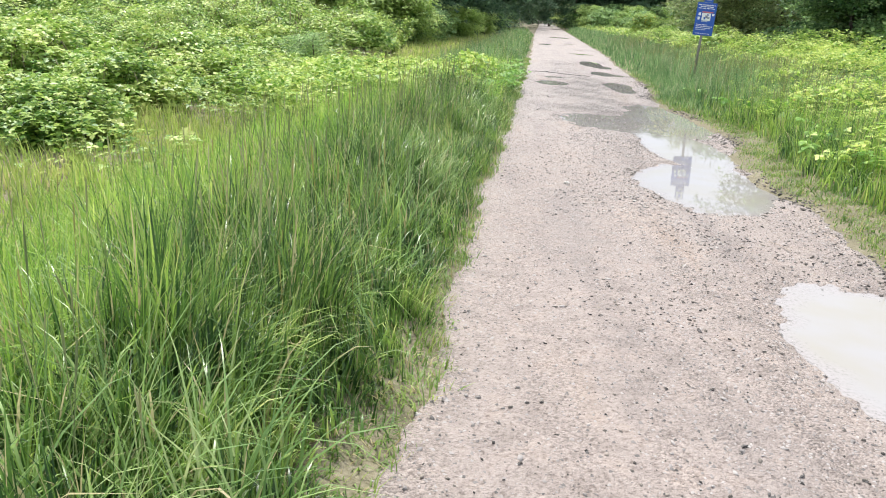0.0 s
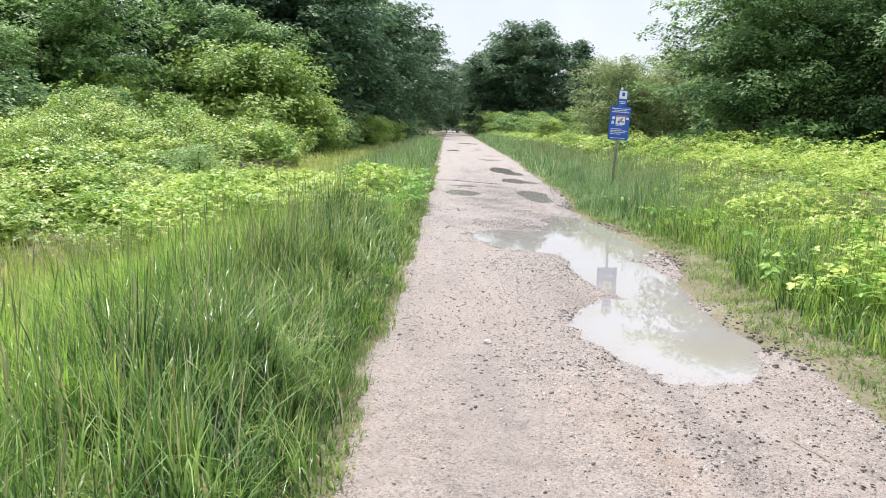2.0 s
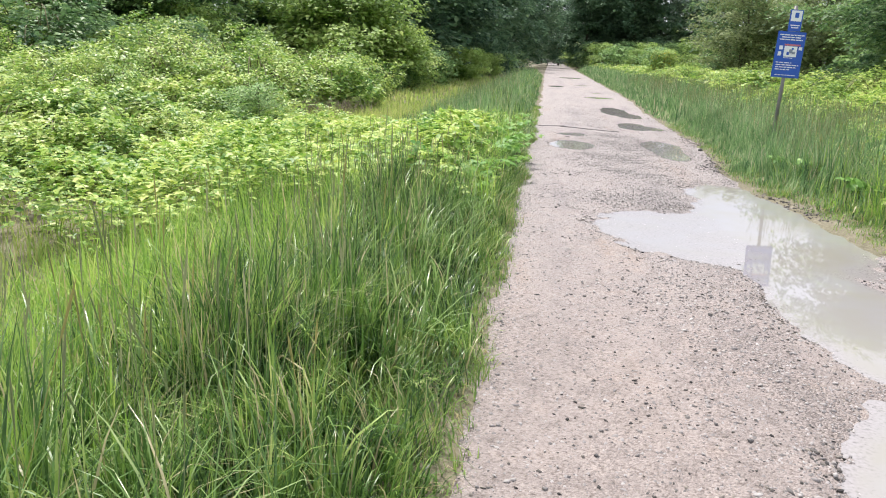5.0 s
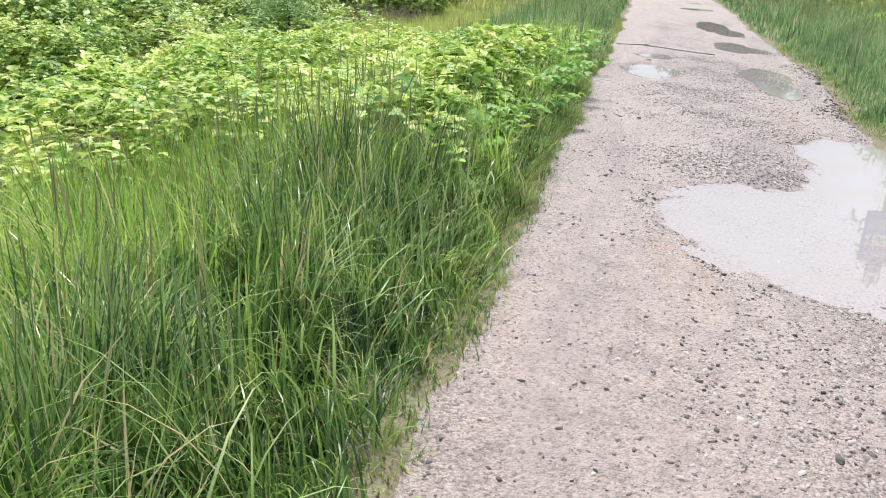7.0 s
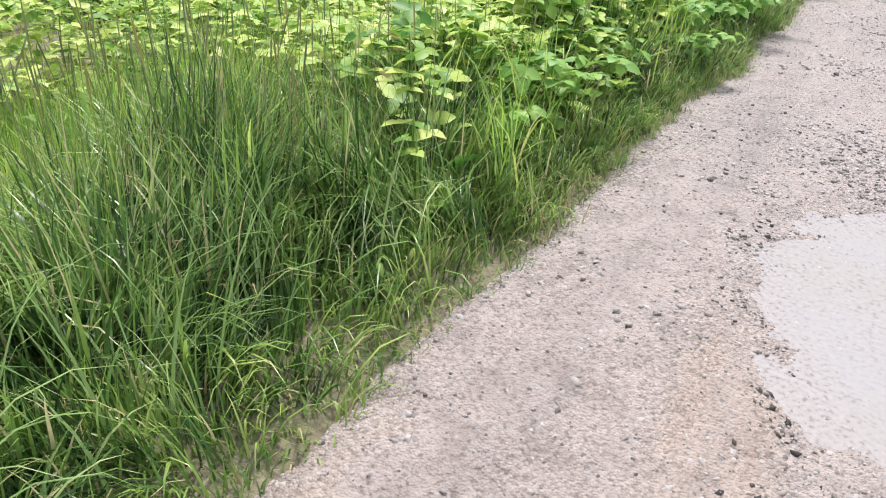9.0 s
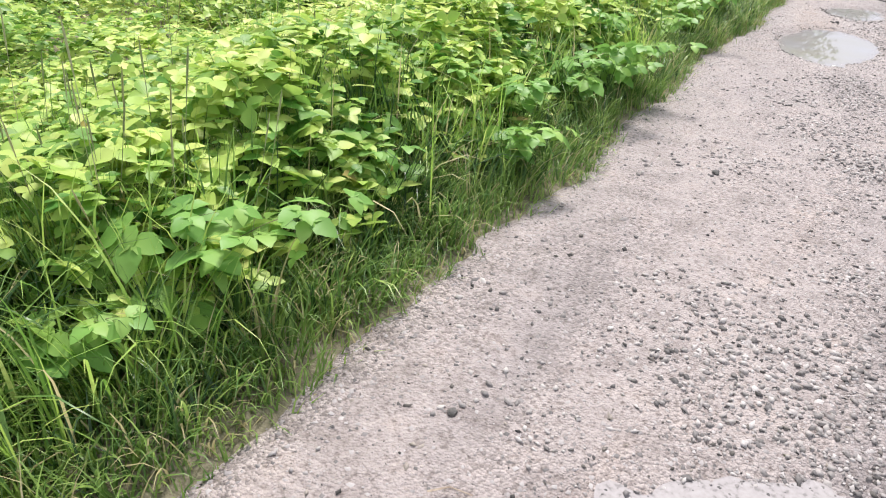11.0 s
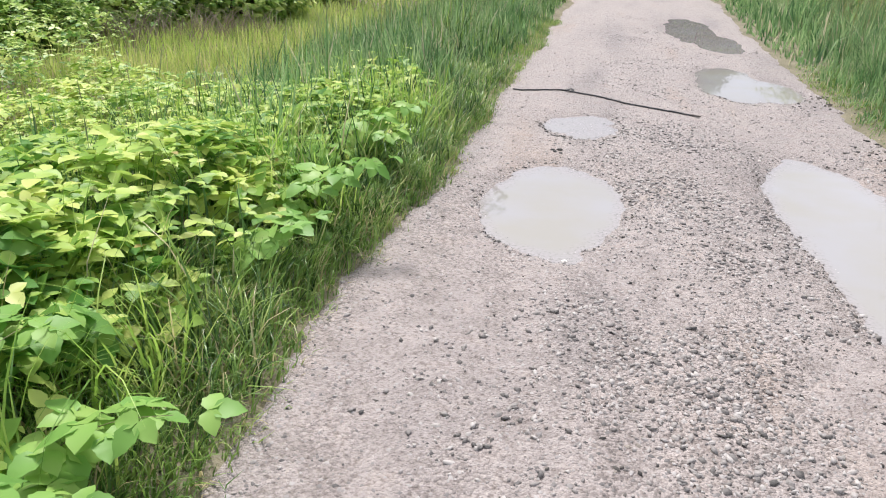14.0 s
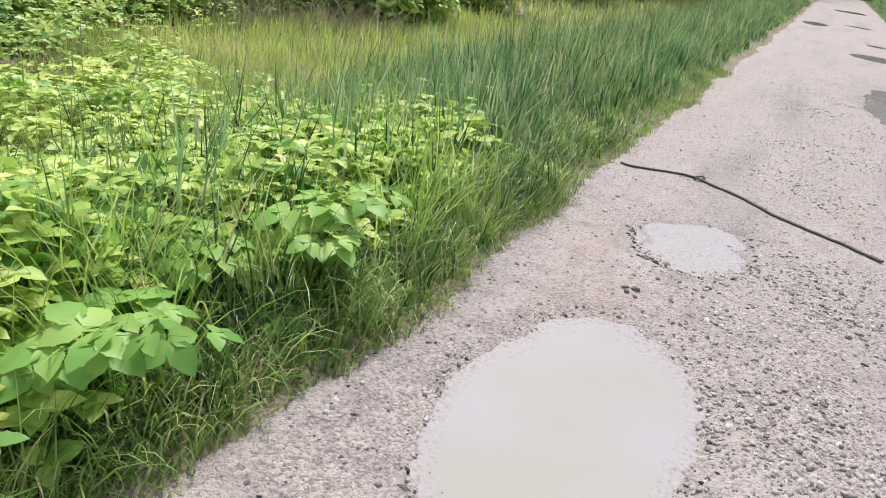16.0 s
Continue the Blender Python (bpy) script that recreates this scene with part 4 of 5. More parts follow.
flower_bush = plant("shrub", "green shrub with yellow flowers", "bush", tree_meshes(108, 2.2, 1.4, 0.11, 7000, M_BUSH, 0.03, "round"), at(8.1, 62, 1.0))
fr = np.random.default_rng(109)
fa, fz = fr.uniform(0, 6.3, 260), fr.uniform(0.7, 2.0, 260)
fv, ff = leaf_cloud(0.9 * np.cos(fa) * fr.uniform(0.5, 1, 260), 0.9 * np.sin(fa) * fr.uniform(0.5, 1, 260), fz, fr.uniform(0.08, 0.14, 260), 0.8, 1)
part("blossom", fast_mesh("blossom", fv, ff, M_FLOWER), flower_bush, "yellow blossom")


def mound_meshes(seed, leaves, leaf, material):
    """A bramble thicket: arching canes under a shell of leaves."""
    r = np.random.default_rng(seed)
    canes = []
    for i in range(46):
        a, reach, top = r.uniform(0, 6.3), r.uniform(0.3, 1.0), r.uniform(0.5, 1.0)
        line = []
        for s in range(6):
            q = s / 5
            line.append((math.cos(a) * reach * (0.25 + 0.8 * q), math.sin(a) * reach * (0.25 + 0.8 * q), top * (1.9 * q - 1.45 * q * q) * 1.6, 0.006))
        canes.append(line)
    g = r.normal(0, 1, (leaves, 3))
    g[:, 2] = np.abs(g[:, 2])
    g /= np.linalg.norm(g, axis=1)[:, None]
    lump = noise2(g[:, 0] * 3, g[:, 1] * 3 + g[:, 2] * 2, 1.3, seed)
    bump = 1 + 0.26 * lump + 0.17 * noise2(g[:, 0] * 7, g[:, 1] * 7 + g[:, 2] * 6, 1.0, seed + 1) + 0.06 * noise2(g[:, 0] * 19, g[:, 1] * 19 + g[:, 2] * 13, 1.0, seed + 2)
    pos = g * (bump * (1 - 0.42 * r.uniform(0, 1, leaves) ** 2.6))[:, None]
    pos[:, :2] *= (0.72 + 0.40 * np.minimum(1, pos[:, 2] / 0.5))[:, None]
    v, f = leaf_cloud(pos[:, 0], pos[:, 1], pos[:, 2], leaf * r.uniform(0.6, 1.4, leaves), 0.6, 1, g * 0.35)
    return limb_mesh("cane_tangle", canes, M_CANE, 4), fast_mesh("foliage", v, f, material)


mound = mound_meshes(201, 8500, 0.095, M_MOUND)
mound_first = new("bramble_bush")
part("cane_tangle", mound[0], mound_first)
part("foliage", mound[1], mound_first)
tagged(mound_first, "light green bramble thicket mounded over the meadow", "bramble bush", "bramble thickets")
MOUNDS = [(-9.2, 29.5, 2.6, 2.0, 1.9), (-12.8, 28.5, 2.8, 2.2, 2.1), (-16.5, 27, 3.0, 2.4, 2.0), (-7.0, 31, 1.7, 1.6, 1.6), (-11, 33, 2.6, 2.2, 2.4), (-15, 33, 3, 2.4, 2.6),
          (-13.5, 22.5, 2.4, 2.0, 1.5), (-10.4, 20.0, 2.0, 1.6, 1.4), (-12.5, 16.0, 2.2, 1.8, 1.4), (-9.3, 13.4, 1.7, 1.4, 1.25), (-19.5, 24, 3.2, 2.6, 2.0), (-16, 19, 2.6, 2.2, 1.6),
          (-8.0, 36, 2.2, 2.0, 2.0), (-19, 30, 3, 2.6, 2.6), (-9.6, 24.0, 1.6, 1.3, 1.1), (-7.0, 12.6, 1.2, 1.0, 1.0), (-8.0, 17.4, 1.5, 1.2, 1.15), (-7.6, 23.0, 1.2, 1.0, 0.9), (-6.2, 9.6, 1.1, 0.9, 0.8),
          (-6.0, 15.2, 1.2, 0.9, 0.9), (-10.6, 16.6, 1.4, 1.2, 1.3), (-11.6, 24.6, 1.8, 1.5, 1.6), (-8.4, 20.4, 1.3, 1.0, 1.0), (-8.4, 26.0, 1.5, 1.2, 1.2), (-14.2, 13.0, 2.0, 1.6, 1.3), (-5.2, 18.6, 0.9, 0.8, 0.75),
          (9.2, 27, 1.9, 1.6, 1.15), (7.4, 32, 1.6, 1.5, 1.0), (12.2, 22, 2.2, 1.8, 1.1), (8.6, 38, 2.0, 1.8, 1.2), (14.5, 18, 2.4, 2.0, 1.1), (7.6, 46, 2.0, 2.2, 1.1)]
large = mound_meshes(203, 15000, 0.052, M_MOUND)
large_first = new("bramble_bush")
part("cane_tangle", large[0], large_first)
part("foliage", large[1], large_first)
tagged(large_first, "large leafy bramble thicket at the meadow's edge", "bramble bush", "large bramble thickets")
made = {mound_first: 0, large_first: 0}
for i, (x, y, rx, ry, rz) in enumerate(MOUNDS):
    first = large_first if rx > 1.75 else mound_first
    ob = first if made[first] == 0 else copy_thing(first, Matrix())
    made[first] += 1
    ob.matrix_basis = Matrix.Translation((x, y, float(ground_z(x, y)) - 0.05)) @ Matrix.Rotation(i * 1.3, 4, "Z") @ Matrix.Diagonal((rx, ry, rz, 1))

# a darker thicket at the wood's edge
dark_mound = mound_meshes(202, 9500, 0.075, M_WOOD)
thicket_first = new("bramble_bush")
part("cane_tangle", dark_mound[0], thicket_first)
part("foliage", dark_mound[1], thicket_first)
tagged(thicket_first, "dark green leafy thicket at the wood's edge", "bramble bush", "dark thickets")
for i, (x, y, rx, ry, rz) in enumerate([(-18.2, 31.5, 3.4, 2.6, 3.3), (-22.5, 29, 3.2, 2.6, 2.8), (-15.2, 35.5, 2.4, 2.2, 2.6)]):
    ob = thicket_first if i == 0 else copy_thing(thicket_first, Matrix())
    ob.matrix_basis = Matrix.Translation((x, y, float(ground_z(x, y)) - 0.05)) @ Matrix.Rotation(i * 1.7, 4, "Z") @ Matrix.Diagonal((rx, ry, rz, 1))
brown_bush = tree_meshes(120, 6.5, 3.0, 0.16, 9000, M_BUD, 0.04, "round")
grove("shrub", "tall brownish budding shrub at the wood's edge", "bush", "budding shrubs", brown_bush, [(-22.5, 34.5, 1.0), (-25.5, 32.0, 0.9)])

# dead canes at the foot of the thickets


def dead_canes(seed, count, reach, tall):
    r = np.random.default_rng(seed)
    lines = []
    for _ in range(count):
        a, b0 = r.uniform(0, 6.3), r.uniform(-1, 1, 2) * reach
        k = r.uniform(0.3, 1.0)
        lines.append([(b0[0] + math.cos(a) * 0.7 * k * q, b0[1] + math.sin(a) * 0.35 * k * q, tall * k * (1.6 * q - 0.9 * q * q) + 0.02, 0.009 * (1.1 - q)) for q in (0, 0.25, 0.5, 0.75, 1.0)])
    return limb_mesh("dead_canes", lines, M_TWIG, 5)


for i, (x, y) in enumerate([(-7.1, 27.4), (-8.7, 26.2), (-5.8, 28.9), (-9.9, 24.9), (-6.4, 28.0)]):
    heap = new("cane_heap", dead_canes(601 + i, 90, 0.8, 0.85))
    heap.location = (x, y, float(ground_z(x, y)))
    tagged(heap, "tangle of dry brown bramble canes", "dead canes", kind="stuff")

# ---- sign on a post ----
sign = new("park_sign")
tagged(sign, "blue park notice board on a grey metal post", "sign")


def block(sx, sy, sz, bevel=0.004):
    bm = bmesh.new()
    bmesh.ops.create_cube(bm, size=1)
    bmesh.ops.scale(bm, vec=(sx, sy, sz), verts=bm.verts)
    if bevel:
        bmesh.ops.bevel(bm, geom=bm.edges[:], offset=bevel, segments=2, affect="EDGES")
    return bm


def sign_piece(name, sx, sz, x, z, material, y=0.0, sy=0.004, label="", parent=None, bevel=0.001):
    ob = part_bm(name, block(sx, sy, sz, bevel), material, parent or sign, label)
    ob.location = (x, y, z)
    return ob


bm = bmesh.new()
bmesh.ops.create_cone(bm, cap_ends=True, segments=14, radius1=0.028, radius2=0.028, depth=2.6)
post = part_bm("post", bm, M_POST, sign, "grey metal post", True)
post.location = (0, 0.04, 1.2)
board = sign_piece("board", 0.44, 0.72, 0, 1.745, M_BLUE, 0, 0.012, "blue notice board", bevel=0.004)
sign_piece("small_board", 0.2, 0.33, 0.015, 2.275, M_BLUE, 0, 0.012, "small blue and white board", bevel=0.004)
small = sign_piece("pictogram_panel", 0.165, 0.165, 0.015, 2.345, M_WHITE, -0.009)
sign_piece("pictogram", 0.06, 0.075, 0.02, 2.355, M_BLUE, -0.013)
for i, w in enumerate((0.14, 0.11)):
    sign_piece("text_bar", w, 0.014, 0.015, 2.2 - 0.035 * i, M_WHITE, -0.009)
M_RED = rough_material("red_sign_print", [(0.3, (0.45, 0.12, 0.16)), (0.7, (0.6, 0.2, 0.22))], 9, 60, 0.4, 0.03, 0.001)
sign_rng = np.random.default_rng(15)


def text_line(width, z, height, x0=None):
    """A line of unreadable print: word-long bars with gaps."""
    x = -width / 2 if x0 is None else x0
    end = x + width
    while x < end - 0.015:
        w = min(float(sign_rng.uniform(0.03, 0.085)), end - x)
        sign_piece("text_bar", w, height, x + w / 2, z, M_WHITE, -0.009)
        x += w + 0.012


for i, w in enumerate((0.38, 0.30, 0.36)):
    text_line(w, 2.05 - 0.036 * i, 0.015)
sign_piece("picture_panel", 0.2, 0.165, 0.015, 1.795, M_WHITE, -0.009, label="white picture panel")
for px, pz, pw, ph, mat in ((0.02, 1.80, 0.055, 0.06, M_GREY), (-0.02, 1.765, 0.04, 0.05, M_BLUE), (0.065, 1.775, 0.05, 0.035, M_GREY), (0.045, 1.84, 0.03, 0.03, M_BLUE)):
    sign_piece("picture", pw, ph, px, pz, mat, -0.013)
sign_piece("banner", 0.25, 0.026, 0.035, 1.898, M_RED, -0.009, label="faded red banner")
sign_piece("badge", 0.055, 0.06, -0.14, 1.85, M_WHITE, -0.009)
sign_piece("badge", 0.05, 0.065, -0.15, 1.755, M_WHITE, -0.009)
sign_piece("badge", 0.05, 0.05, 0.165, 1.85, M_WHITE, -0.009)
text_line(0.16, 1.695, 0.009)
for i, w in enumerate((0.24, 0.36, 0.33, 0.24)):
    text_line(w, 1.62 - 0.036 * i, 0.014, -0.18)
text_line(0.34, 1.425, 0.011)
sign.matrix_basis = Matrix.Translation((4.055, 18.46, 0.0)) @ Matrix.Rotation(radians(2), 4, "Y") @ Matrix.Rotation(radians(3), 4, "Z")

# ---- loose stones and grit on the path ----


def stones(x, y, z, size, flat=0.6):
    """Irregular faceted stones from squashed octahedra."""
    n = len(x)
    octa = np.array([(1, 0, -0.35), (0, 1, -0.35), (-1, 0, -0.35), (0, -1, -0.35), (0, 0, 1)], float)
    tri = np.array([(0, 1, 4), (1, 2, 4), (2, 3, 4), (3, 0, 4)])
    v = octa[None] * rng.uniform(0.6, 1.3, (n, 5, 1)) + rng.normal(0, 0.16, (n, 5, 3))
    v[:, :, 2] *= flat
    a = rng.uniform(0, 6.3, n)
    c, s = np.cos(a)[:, None], np.sin(a)[:, None]
    rx, ry = v[:, :, 0] * c - v[:, :, 1] * s, v[:, :, 0] * s + v[:, :, 1] * c
    v = np.stack([rx, ry, v[:, :, 2]], 2) * size[:, None, None] + np.stack([x, y, z], 1)[:, None, :]
    return v.reshape(-1, 3), (np.arange(n)[:, None, None] * 5 + tri[None]).reshape(-1, 3)


def blocky_stones(x, y, z, size, flat=0.6):
    """Irregular chips with a worn top face: a squashed box narrowing upwards."""
    n = len(x)
    box = np.array([(1, 0.15, -0.4), (-0.1, 0.8, -0.4), (-1, -0.2, -0.4), (0.2, -0.85, -0.4), (0.85, 0.1, 0.75), (-0.05, 0.65, 0.55), (-0.85, -0.15, 0.45), (0.15, -0.7, 0.7)], float)
    quad = np.array([(0, 1, 5, 4), (1, 2, 6, 5), (2, 3, 7, 6), (3, 0, 4, 7), (4, 5, 6, 7)])
    v = box[None] * rng.uniform(0.7, 1.25, (n, 8, 1)) + rng.normal(0, 0.17, (n, 8, 3))
    v[:, :, 0] *= rng.uniform(0.9, 1.7, n)[:, None]
    v[:, :, 2] *= flat
    a = rng.uniform(0, 6.3, n)
    c, s = np.cos(a)[:, None], np.sin(a)[:, None]
    rx, ry = v[:, :, 0] * c - v[:, :, 1] * s, v[:, :, 0] * s + v[:, :, 1] * c
    v = np.stack([rx, ry, v[:, :, 2]], 2) * size[:, None, None] + np.stack([x, y, z], 1)[:, None, :]
    return v.reshape(-1, 3), (np.arange(n)[:, None, None] * 8 + quad[None]).reshape(-1, 4)


def on_path(x, y):
    e = np.minimum(x - left_edge(y), right_edge(y) - x)
    lane = np.exp(-((x - 1.55 - 0.15 * noise2(y, y, 0.4, 72)) / 0.45) ** 2) + 0.8 * np.exp(-((x - 2.85) / 0.25) ** 2) + 0.6 * np.exp(-((x - 0.2) / 0.12) ** 2)
    worn = 0.28 + 0.72 * np.clip(lane, 0, 1) * (0.45 + 0.55 * smoothstep(-0.4, 0.5, noise2(x, y, 1.3, 71))) * (0.6 + 0.4 * smoothstep(9, 13, y))
    wet = hollow_depth(x, y)
    rim = 0.7 * smoothstep(0.15, 0.4, wet) * (1 - smoothstep(0.6, 0.9, wet))
    return (e > 0.0) * np.clip(worn * (1 - smoothstep(0.45, 0.6, wet)) + rim * (1 - 0.7 * smoothstep(0.5, 0.75, wet)), 0, 1)


x, y = scatter(0, 3.6, 1.5, 34, 300000, lambda x, y: on_path(x, y) * (1 - 0.6 * smoothstep(19, 24, y)) * (1 - smoothstep(24, 33, y)))
size = 0.0028 + 0.0075 * rng.uniform(0, 1, len(x)) ** 2.4
v, f = stones(x, y, np.maximum(path_z(x, y), WATER_Z - 0.004) + size * 0.15, size * 1.1, 0.6)
tagged(new("gravel", fast_mesh("gravel", v, f, M_PEBBLE)), "loose grey and beige grit on the path", "gravel", kind="stuff")
x, y = scatter(0, 3.6, 1.5, 40, 15000, lambda x, y: on_path(x, y) * (1 - 0.7 * smoothstep(19, 24, y)) * (1 - smoothstep(26, 39, y)))
size = 0.006 + 0.009 * rng.uniform(0, 1, len(x)) ** 2.6
v, f = blocky_stones(x, y, np.maximum(path_z(x, y), WATER_Z - 0.006) + size * 0.2, size * 0.9)
tagged(new("gravel", fast_mesh("gravel", v, f, M_PEBBLE)), "loose larger pebbles on the path", "gravel", kind="stuff")


x, y = scatter(2.6, 3.9, 2, 24, 15000, lambda x, y: np.exp(-((x - right_edge(y) + 0.05 * noise2(y, y, 1.5, 73)) / 0.18) ** 2) * smoothstep(-0.4, 0.4, noise2(x, y, 1.1, 74)))
size = rng.uniform(0.006, 0.02, len(x))
v, f = blocky_stones(x, y, np.maximum(path_z(x, y), ground_z(x, y)) + size * 0.2, size * 0.9)
tagged(new("gravel", fast_mesh("gravel", v, f, M_CLOD)), "dark stones and clods along the muddy edge", "gravel", kind="stuff")


x, y = scatter(0.1, 3.1, 1.5, 22, 34000, lambda x, y: (0.3 + 0.7 * smoothstep(0.5, 1.7, x)) * (1 - 0.5 * smoothstep(11, 14, y)) * smoothstep(-0.4, 0.5, noise2(x, y, 1.2, 77)) * (1 - smoothstep(0.4, 0.6, hollow_depth(x, y))) * (x < right_edge(y)))
size = 0.003 + 0.0085 * rng.uniform(0, 1, len(x)) ** 2.6
v, f = blocky_stones(x, y, path_z(x, y) + size * 0.2, size * 0.9)
tagged(new("gravel", fast_mesh("gravel", v, f, M_CLOD)), "scattered dark stones on the pale path", "gravel", kind="stuff")


x, y = scatter(0.2, 3.2, 5, 24, 60000, lambda x, y: np.exp(-((hollow_depth(x, y) - 0.34) / 0.10) ** 2) * smoothstep(-0.3, 0.5, noise2(x, y, 2.2, 78)) * (x < right_edge(y)))
size = 0.004 + 0.009 * rng.uniform(0, 1, len(x)) ** 2.0
v, f = blocky_stones(x, y, path_z(x, y) + size * 0.22, size, 0.6)
tagged(new("gravel", fast_mesh("gravel", v, f, M_CLOD)), "wet dark stones round the puddles' rims", "gravel", kind="stuff")


def chip_band(x, y):
    mid = np.exp(-((x - 1.5 - 0.12 * noise2(y, y, 0.5, 75)) / 0.75) ** 2) + 0.5 * np.exp(-((x - 2.95) / 0.22) ** 2)
    return np.clip(mid, 0, 1) * (0.12 + 0.88 * smoothstep(-0.35, 0.45, noise2(x, y, 1.9, 76) + 0.4 * noise2(x, y, 5.1, 79))) * (0.2 + 0.8 * smoothstep(10.5, 13.5, y)) * (1 - smoothstep(0.4, 0.6, hollow_depth(x, y))) * (x < right_edge(y))


x, y = scatter(0.1, 3.3, 5, 36, 200000, lambda x, y: chip_band(x, y) * (1 - 0.85 * smoothstep(19, 24, y)) * (1 - smoothstep(26, 35, y)))
size = 0.0036 + 0.0085 * rng.uniform(0, 1, len(x)) ** 2.0
size = size * (0.75 + 0.4 * smoothstep(-0.5, 0.5, noise2(x, y, 1.9, 76)))
v, f = blocky_stones(x, y, path_z(x, y) + size * 0.25, size, 0.65)
tagged(new("gravel", fast_mesh("gravel", v, f, M_CHIP)), "dense crushed stone chips along the middle of the path", "gravel", kind="stuff")


def stone_thing(x, y, size, material, label, seed):
    """One rounded, uneven stone lying in the grit."""
    bm = bmesh.new()
    bmesh.ops.create_icosphere(bm, subdivisions=2, radius=size)
    for p in bm.verts:
        k = 1 + 0.35 * noise.noise(p.co / size * 1.3 + Vector((seed, 0, 0)))
        p.co = Vector((p.co.x * k * 1.2, p.co.y * k * 0.9, p.co.z * k * 0.6))
    me = bpy.data.meshes.new("stone")
    bm.to_mesh(me)
    bm.free()
    me.materials.append(material)
    ob = new("stone", me)
    on = 0 < x < 3.3
    ob.location = (x, y, float(path_z(x, y) if on else ground_z(x, y)) + size * 0.3)
    ob.rotation_euler = (0, 0, seed)
    return tagged(ob, label, "stone", "stones by the path")


stone_thing(0.83, 7.06, 0.028, M_STONE, "pale stone lying in the path's grit", 1.0)
stone_thing(0.71, 15.65, 0.022, M_DARKSTONE, "small dark stone lying in the path's grit", 2.0)
stone_thing(-0.10, 16.61, 0.05, M_DARKSTONE, "dark round stone in the grass edge", 3.0)
stone_thing(3.15, 19.6, 0.045, M_DARKSTONE, "dark stone at the path's grassy edge", 4.0)
clod_rng = np.random.default_rng(77)
for cx, cy in ((0.80, 20.85), (0.74, 21.4)):
    for i in range(6):
        stone_thing(cx + clod_rng.normal(0, 0.035), cy + clod_rng.normal(0, 0.05), clod_rng.uniform(0.009, 0.017), M_DARKSTONE, "small dark stone in a cluster on the path", 30.0 + i + cx)
stone_thing(0.98, 18.85, 0.02, M_STONE, "pale stone beside the round puddle", 5.0)
for i, (x, y) in enumerate([(1.2, 6.2), (1.9, 8.3), (1.45, 9.9), (2.9, 16.2), (1.7, 17.3), (0.5, 13.2), (2.2, 16.6), (1.1, 21.2), (1.9, 14.3)]):
    stone_thing(x, y, 0.010 + 0.003 * (i % 3), M_STONE if i % 3 == 0 else M_DARKSTONE, "pale pebble on the gravel path" if i % 3 == 0 else "dark pebble on the gravel path", 6.0 + i)


def twig(points, radius, label):
    """A dry twig: a bent, tapering stick with one side shoot."""
    ob = new("twig", limb_mesh("twig", [[(x, y, z, radius * (1 - 0.6 * i / len(points))) for i, (x, y, z) in enumerate(points)]], M_TWIG, 6))
    return tagged(ob, label, "twig")


twig([(2.32, 5.50, 0.015), (2.345, 5.43, 0.02), (2.385, 5.34, 0.022), (2.41, 5.25, 0.016)], 0.006, "thin dry twig lying on the gravel path")
twig([(0.6, 12.9, 0.015), (0.64, 12.94, 0.018), (0.70, 12.95, 0.014)], 0.004, "thin dry twig at the gravel's edge")

# ---- a dropped lead lying across the path ----


def strap(points, width, thick, sides=8):
    """A flat woven strap swept along a line on the ground: rounded section, its flat side up."""
    pts = np.array(points, float)
    along = np.gradient(pts, axis=0)
    along /= np.linalg.norm(along, axis=1)[:, None]
    side = np.cross(along, (0, 0, 1.0))
    side /= np.linalg.norm(side, axis=1)[:, None]
    up = np.cross(side, along)
    a = np.linspace(0, 2 * np.pi, sides, endpoint=False)
    v = pts[:, None, :] + side[:, None, :] * (np.cos(a) * width / 2)[None, :, None] + up[:, None, :] * (np.sin(a) * thick / 2)[None, :, None]
    n = len(pts)
    f = [(i * sides + k, i * sides + (k + 1) % sides, (i + 1) * sides + (k + 1) % sides, (i + 1) * sides + k) for i in range(n - 1) for k in range(sides)]
    return v.reshape(-1, 3), f


M_LEAD = rough_material("black_webbing", [(0.3, (0.012, 0.012, 0.014)), (0.7, (0.035, 0.034, 0.038))], 40, 420, 0.75, 0.5, 0.002)
M_LEAD_MUD = rough_material("muddy_webbing", [(0.3, (0.05, 0.045, 0.042)), (0.7, (0.12, 0.10, 0.09))], 30, 300, 0.8, 0.5, 0.002)
lead = new("dog_lead")
tagged(lead, "black webbing dog lead dropped across the gravel path", "dog lead")
LEAD_LINE = [(1.88, 22.42), (1.70, 22.56), (1.50, 22.66), (1.28, 22.78), (1.08, 23.00), (0.88, 23.12), (0.72, 23.24), (0.52, 23.21), (0.32, 23.12), (0.14, 23.10)]
line = []
for (ax, ay), (bx, by) in zip(LEAD_LINE, LEAD_LINE[1:]):
    for q in np.arange(0, 1, 0.125):
        x, y = ax + (bx - ax) * q, ay + (by - ay) * q
        x, y = x + 0.012 * float(noise2(x, y, 9, 91)), y + 0.018 * float(noise2(y, x, 7, 92))
        line.append((x, y, float(path_z(x, y)) + 0.007 + 0.004 * abs(float(noise2(x, y, 13, 93)))))
lv, lf = strap(line, 0.032, 0.012)
part("strap", fast_mesh("strap", lv, lf, M_LEAD, True), lead)
kx, ky = 0.72, 23.24
knot_line = [(kx + 0.035 * math.cos(q), ky + 0.05 * math.sin(q), float(path_z(kx, ky)) + 0.014 + 0.006 * math.sin(2 * q)) for q in np.linspace(0, 10.5, 40)]
kv, kf = strap(knot_line, 0.024, 0.010)
part("knot", fast_mesh("knot", kv, kf, M_LEAD, True), lead)
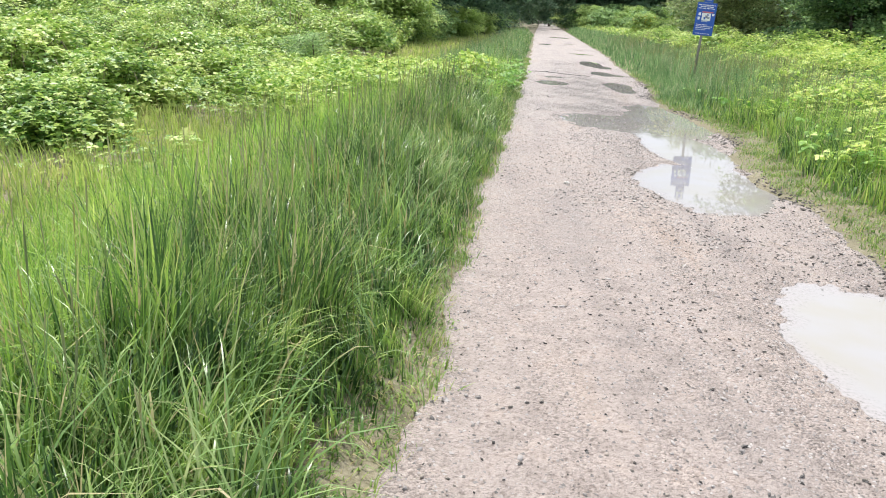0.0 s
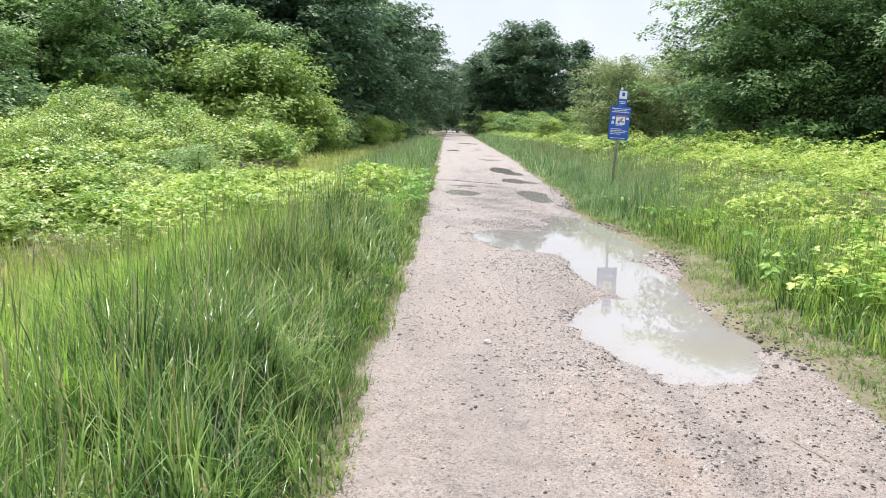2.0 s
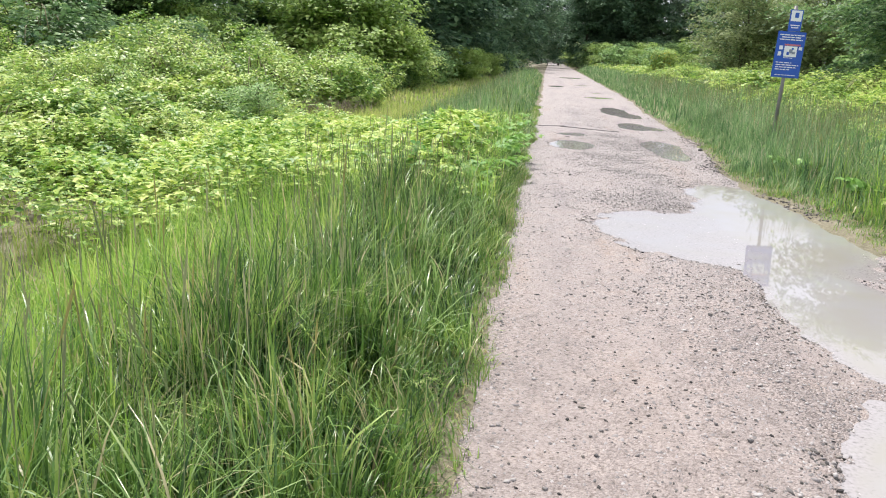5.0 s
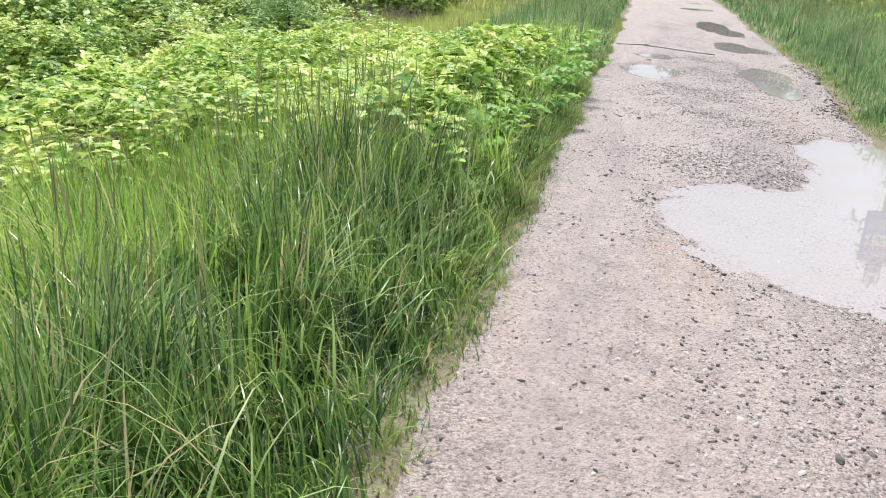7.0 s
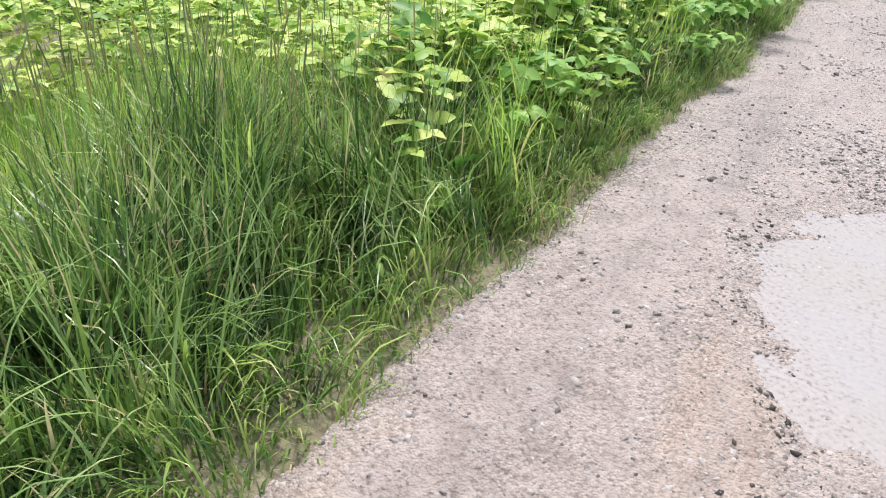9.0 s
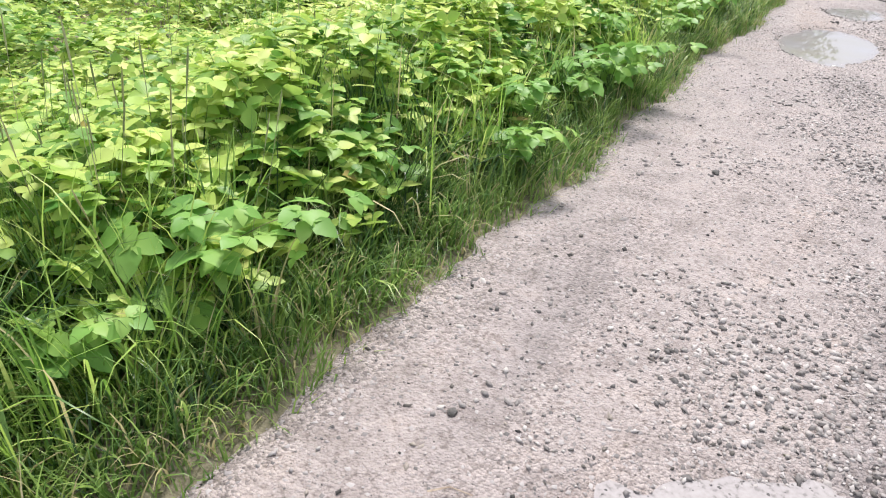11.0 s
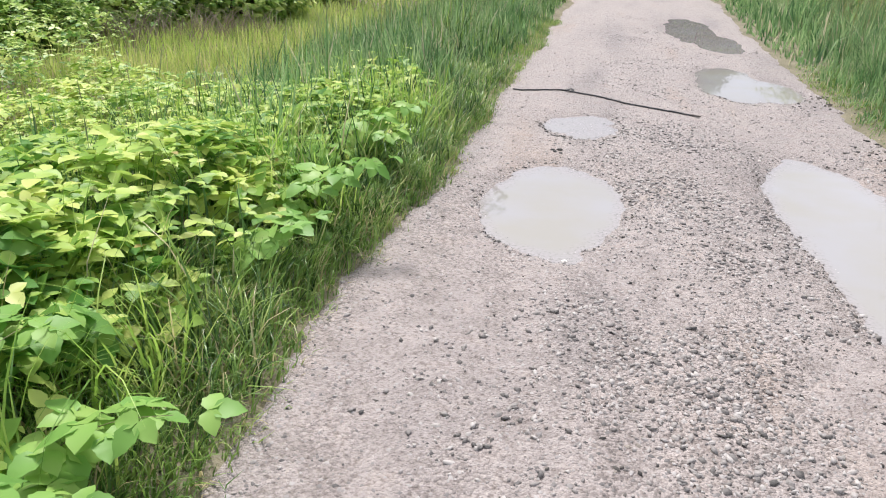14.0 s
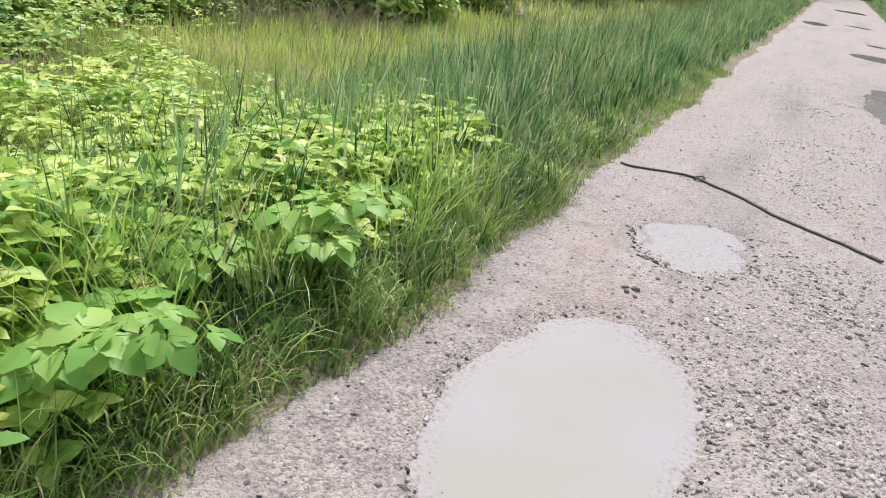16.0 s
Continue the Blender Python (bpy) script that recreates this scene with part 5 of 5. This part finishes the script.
end_line = [(1.88 + 0.05 * q, 22.42 - 0.035 * q, float(path_z(1.88, 22.42)) + 0.012) for q in np.linspace(-0.4, 1, 6)]
ev, ef = strap(end_line, 0.034, 0.014)
part("loop_end", fast_mesh("loop_end", ev, ef, M_LEAD_MUD, True), lead, "frayed muddy end")

# ---- single bramble shoots beside the path, leaf by leaf ----


def toothed_leaf(name, seed):
    """A bramble leaf: three toothed, folded leaflets on a short stalk, one unit long."""
    r = np.random.default_rng(seed)
    vs, fs = [], []
    for a, k, oy in ((0, 1.0, 0.12), (1.25, 0.85, 0.0), (-1.25, 0.85, 0.0)):
        c, s = math.cos(a), math.sin(a)
        base = len(vs)
        rows = 7
        for i in range(rows + 1):
            t = i / rows
            w = 0.40 * math.sin(math.pi * min(1, t ** 0.72)) ** 0.8 * (1.0 if i % 2 else 0.88)
            droop = -0.22 * t * t
            for side in (-1, 0, 1):
                lx, ly, lz = side * w * k, (oy + t) * k, droop + (0.07 if side else 0.0) * (w / 0.4) + r.normal(0, 0.008)
                vs.append((lx * c - ly * s, lx * s + ly * c, lz))
        for i in range(rows):
            q = base + 3 * i
            fs += [(q, q + 1, q + 4, q + 3), (q + 1, q + 2, q + 5, q + 4)]
    return fast_mesh(name, vs, fs, M_SHOOT, True)


LEAVES = [toothed_leaf("leaf", 301 + i) for i in range(4)]


def bramble_shoot(x, y, tall, out, seed, leaves=17):
    """An arching green shoot with toothed leaves of three."""
    r = np.random.default_rng(seed)
    shoot = new("bramble_shoot")
    gz = float(ground_z(x, y))
    shoot.location = (x, y, gz)
    line = []
    for i in range(9):
        t = i / 8
        line.append((math.cos(out) * tall * 0.9 * t ** 1.6, math.sin(out) * tall * 0.9 * t ** 1.6, tall * (1.25 * t - 0.5 * t * t) - 0.02, 0.005 * (1 - 0.7 * t)))
    part("cane", limb_mesh("cane", [line], M_CANE, 5), shoot, "thin green-brown cane")
    for i in range(leaves):
        t = 0.25 + 0.75 * (i + r.uniform(0, 0.8)) / leaves
        k = min(7, int(t * 8))
        f = t * 8 - k
        p = Vector(line[k][:3]).lerp(Vector(line[k + 1][:3]), f)
        a = i * 2.4 + r.uniform(-0.4, 0.4)
        size = r.uniform(0.085, 0.135) * (1 - 0.35 * max(0, t - 0.7) / 0.3)
        leaf = part("leaf", LEAVES[i % 4], shoot)
        reach = r.uniform(0.03, 0.09)
        leaf.matrix_basis = Matrix.Translation(p + Vector((math.cos(a) * reach, math.sin(a) * reach, 0.01))) @ Matrix.Rotation(a - math.pi / 2, 4, "Z") @ Matrix.Rotation(r.uniform(-0.6, 0.25), 4, "X") @ Matrix.Rotation(r.uniform(-0.3, 0.3), 4, "Y") @ Matrix.Diagonal((size, size, size, 1))
    return tagged(shoot, "green bramble shoot with toothed leaves over the grass", "bramble", "bramble shoots by the path")


shoot_rng = np.random.default_rng(401)
for i in range(34):
    sy = 12.4 + 7.6 * (i + shoot_rng.uniform(0, 0.8)) / 34
    sx = float(left_edge(sy)) - shoot_rng.uniform(0.3, 1.1)
    bramble_shoot(sx, sy, shoot_rng.uniform(0.35, 0.65), shoot_rng.uniform(-1.3, 1.0), 500 + i)

for i in range(14):
    sy = 6.0 + 13.0 * (i + shoot_rng.uniform(0, 0.8)) / 14
    sx = float(right_edge(sy)) + shoot_rng.uniform(0.8, 1.5)
    bramble_shoot(sx, sy, shoot_rng.uniform(0.3, 0.5), shoot_rng.uniform(1.8, 4.4), 600 + i, 14)

# ---- low barrier where the path enters the wood ----
gate = new("barrier_gate")
tagged(gate, "low dark metal barrier across the far path", "gate")


def gate_bar(name, x, z, sx, sz, label=""):
    ob = part_bm(name, block(sx, 0.08, sz, 0.01), M_POST, gate, label)
    ob.location = (x, 0, z)


for gx0 in (-0.3, 3.4):
    gate_bar("post", gx0, 0.5, 0.14, 1.1)
gate_bar("rail", 1.55, 0.9, 3.6, 0.1)
gate_bar("rail", 1.55, 0.55, 3.6, 0.08)
gate.location = (0, 150, 0)
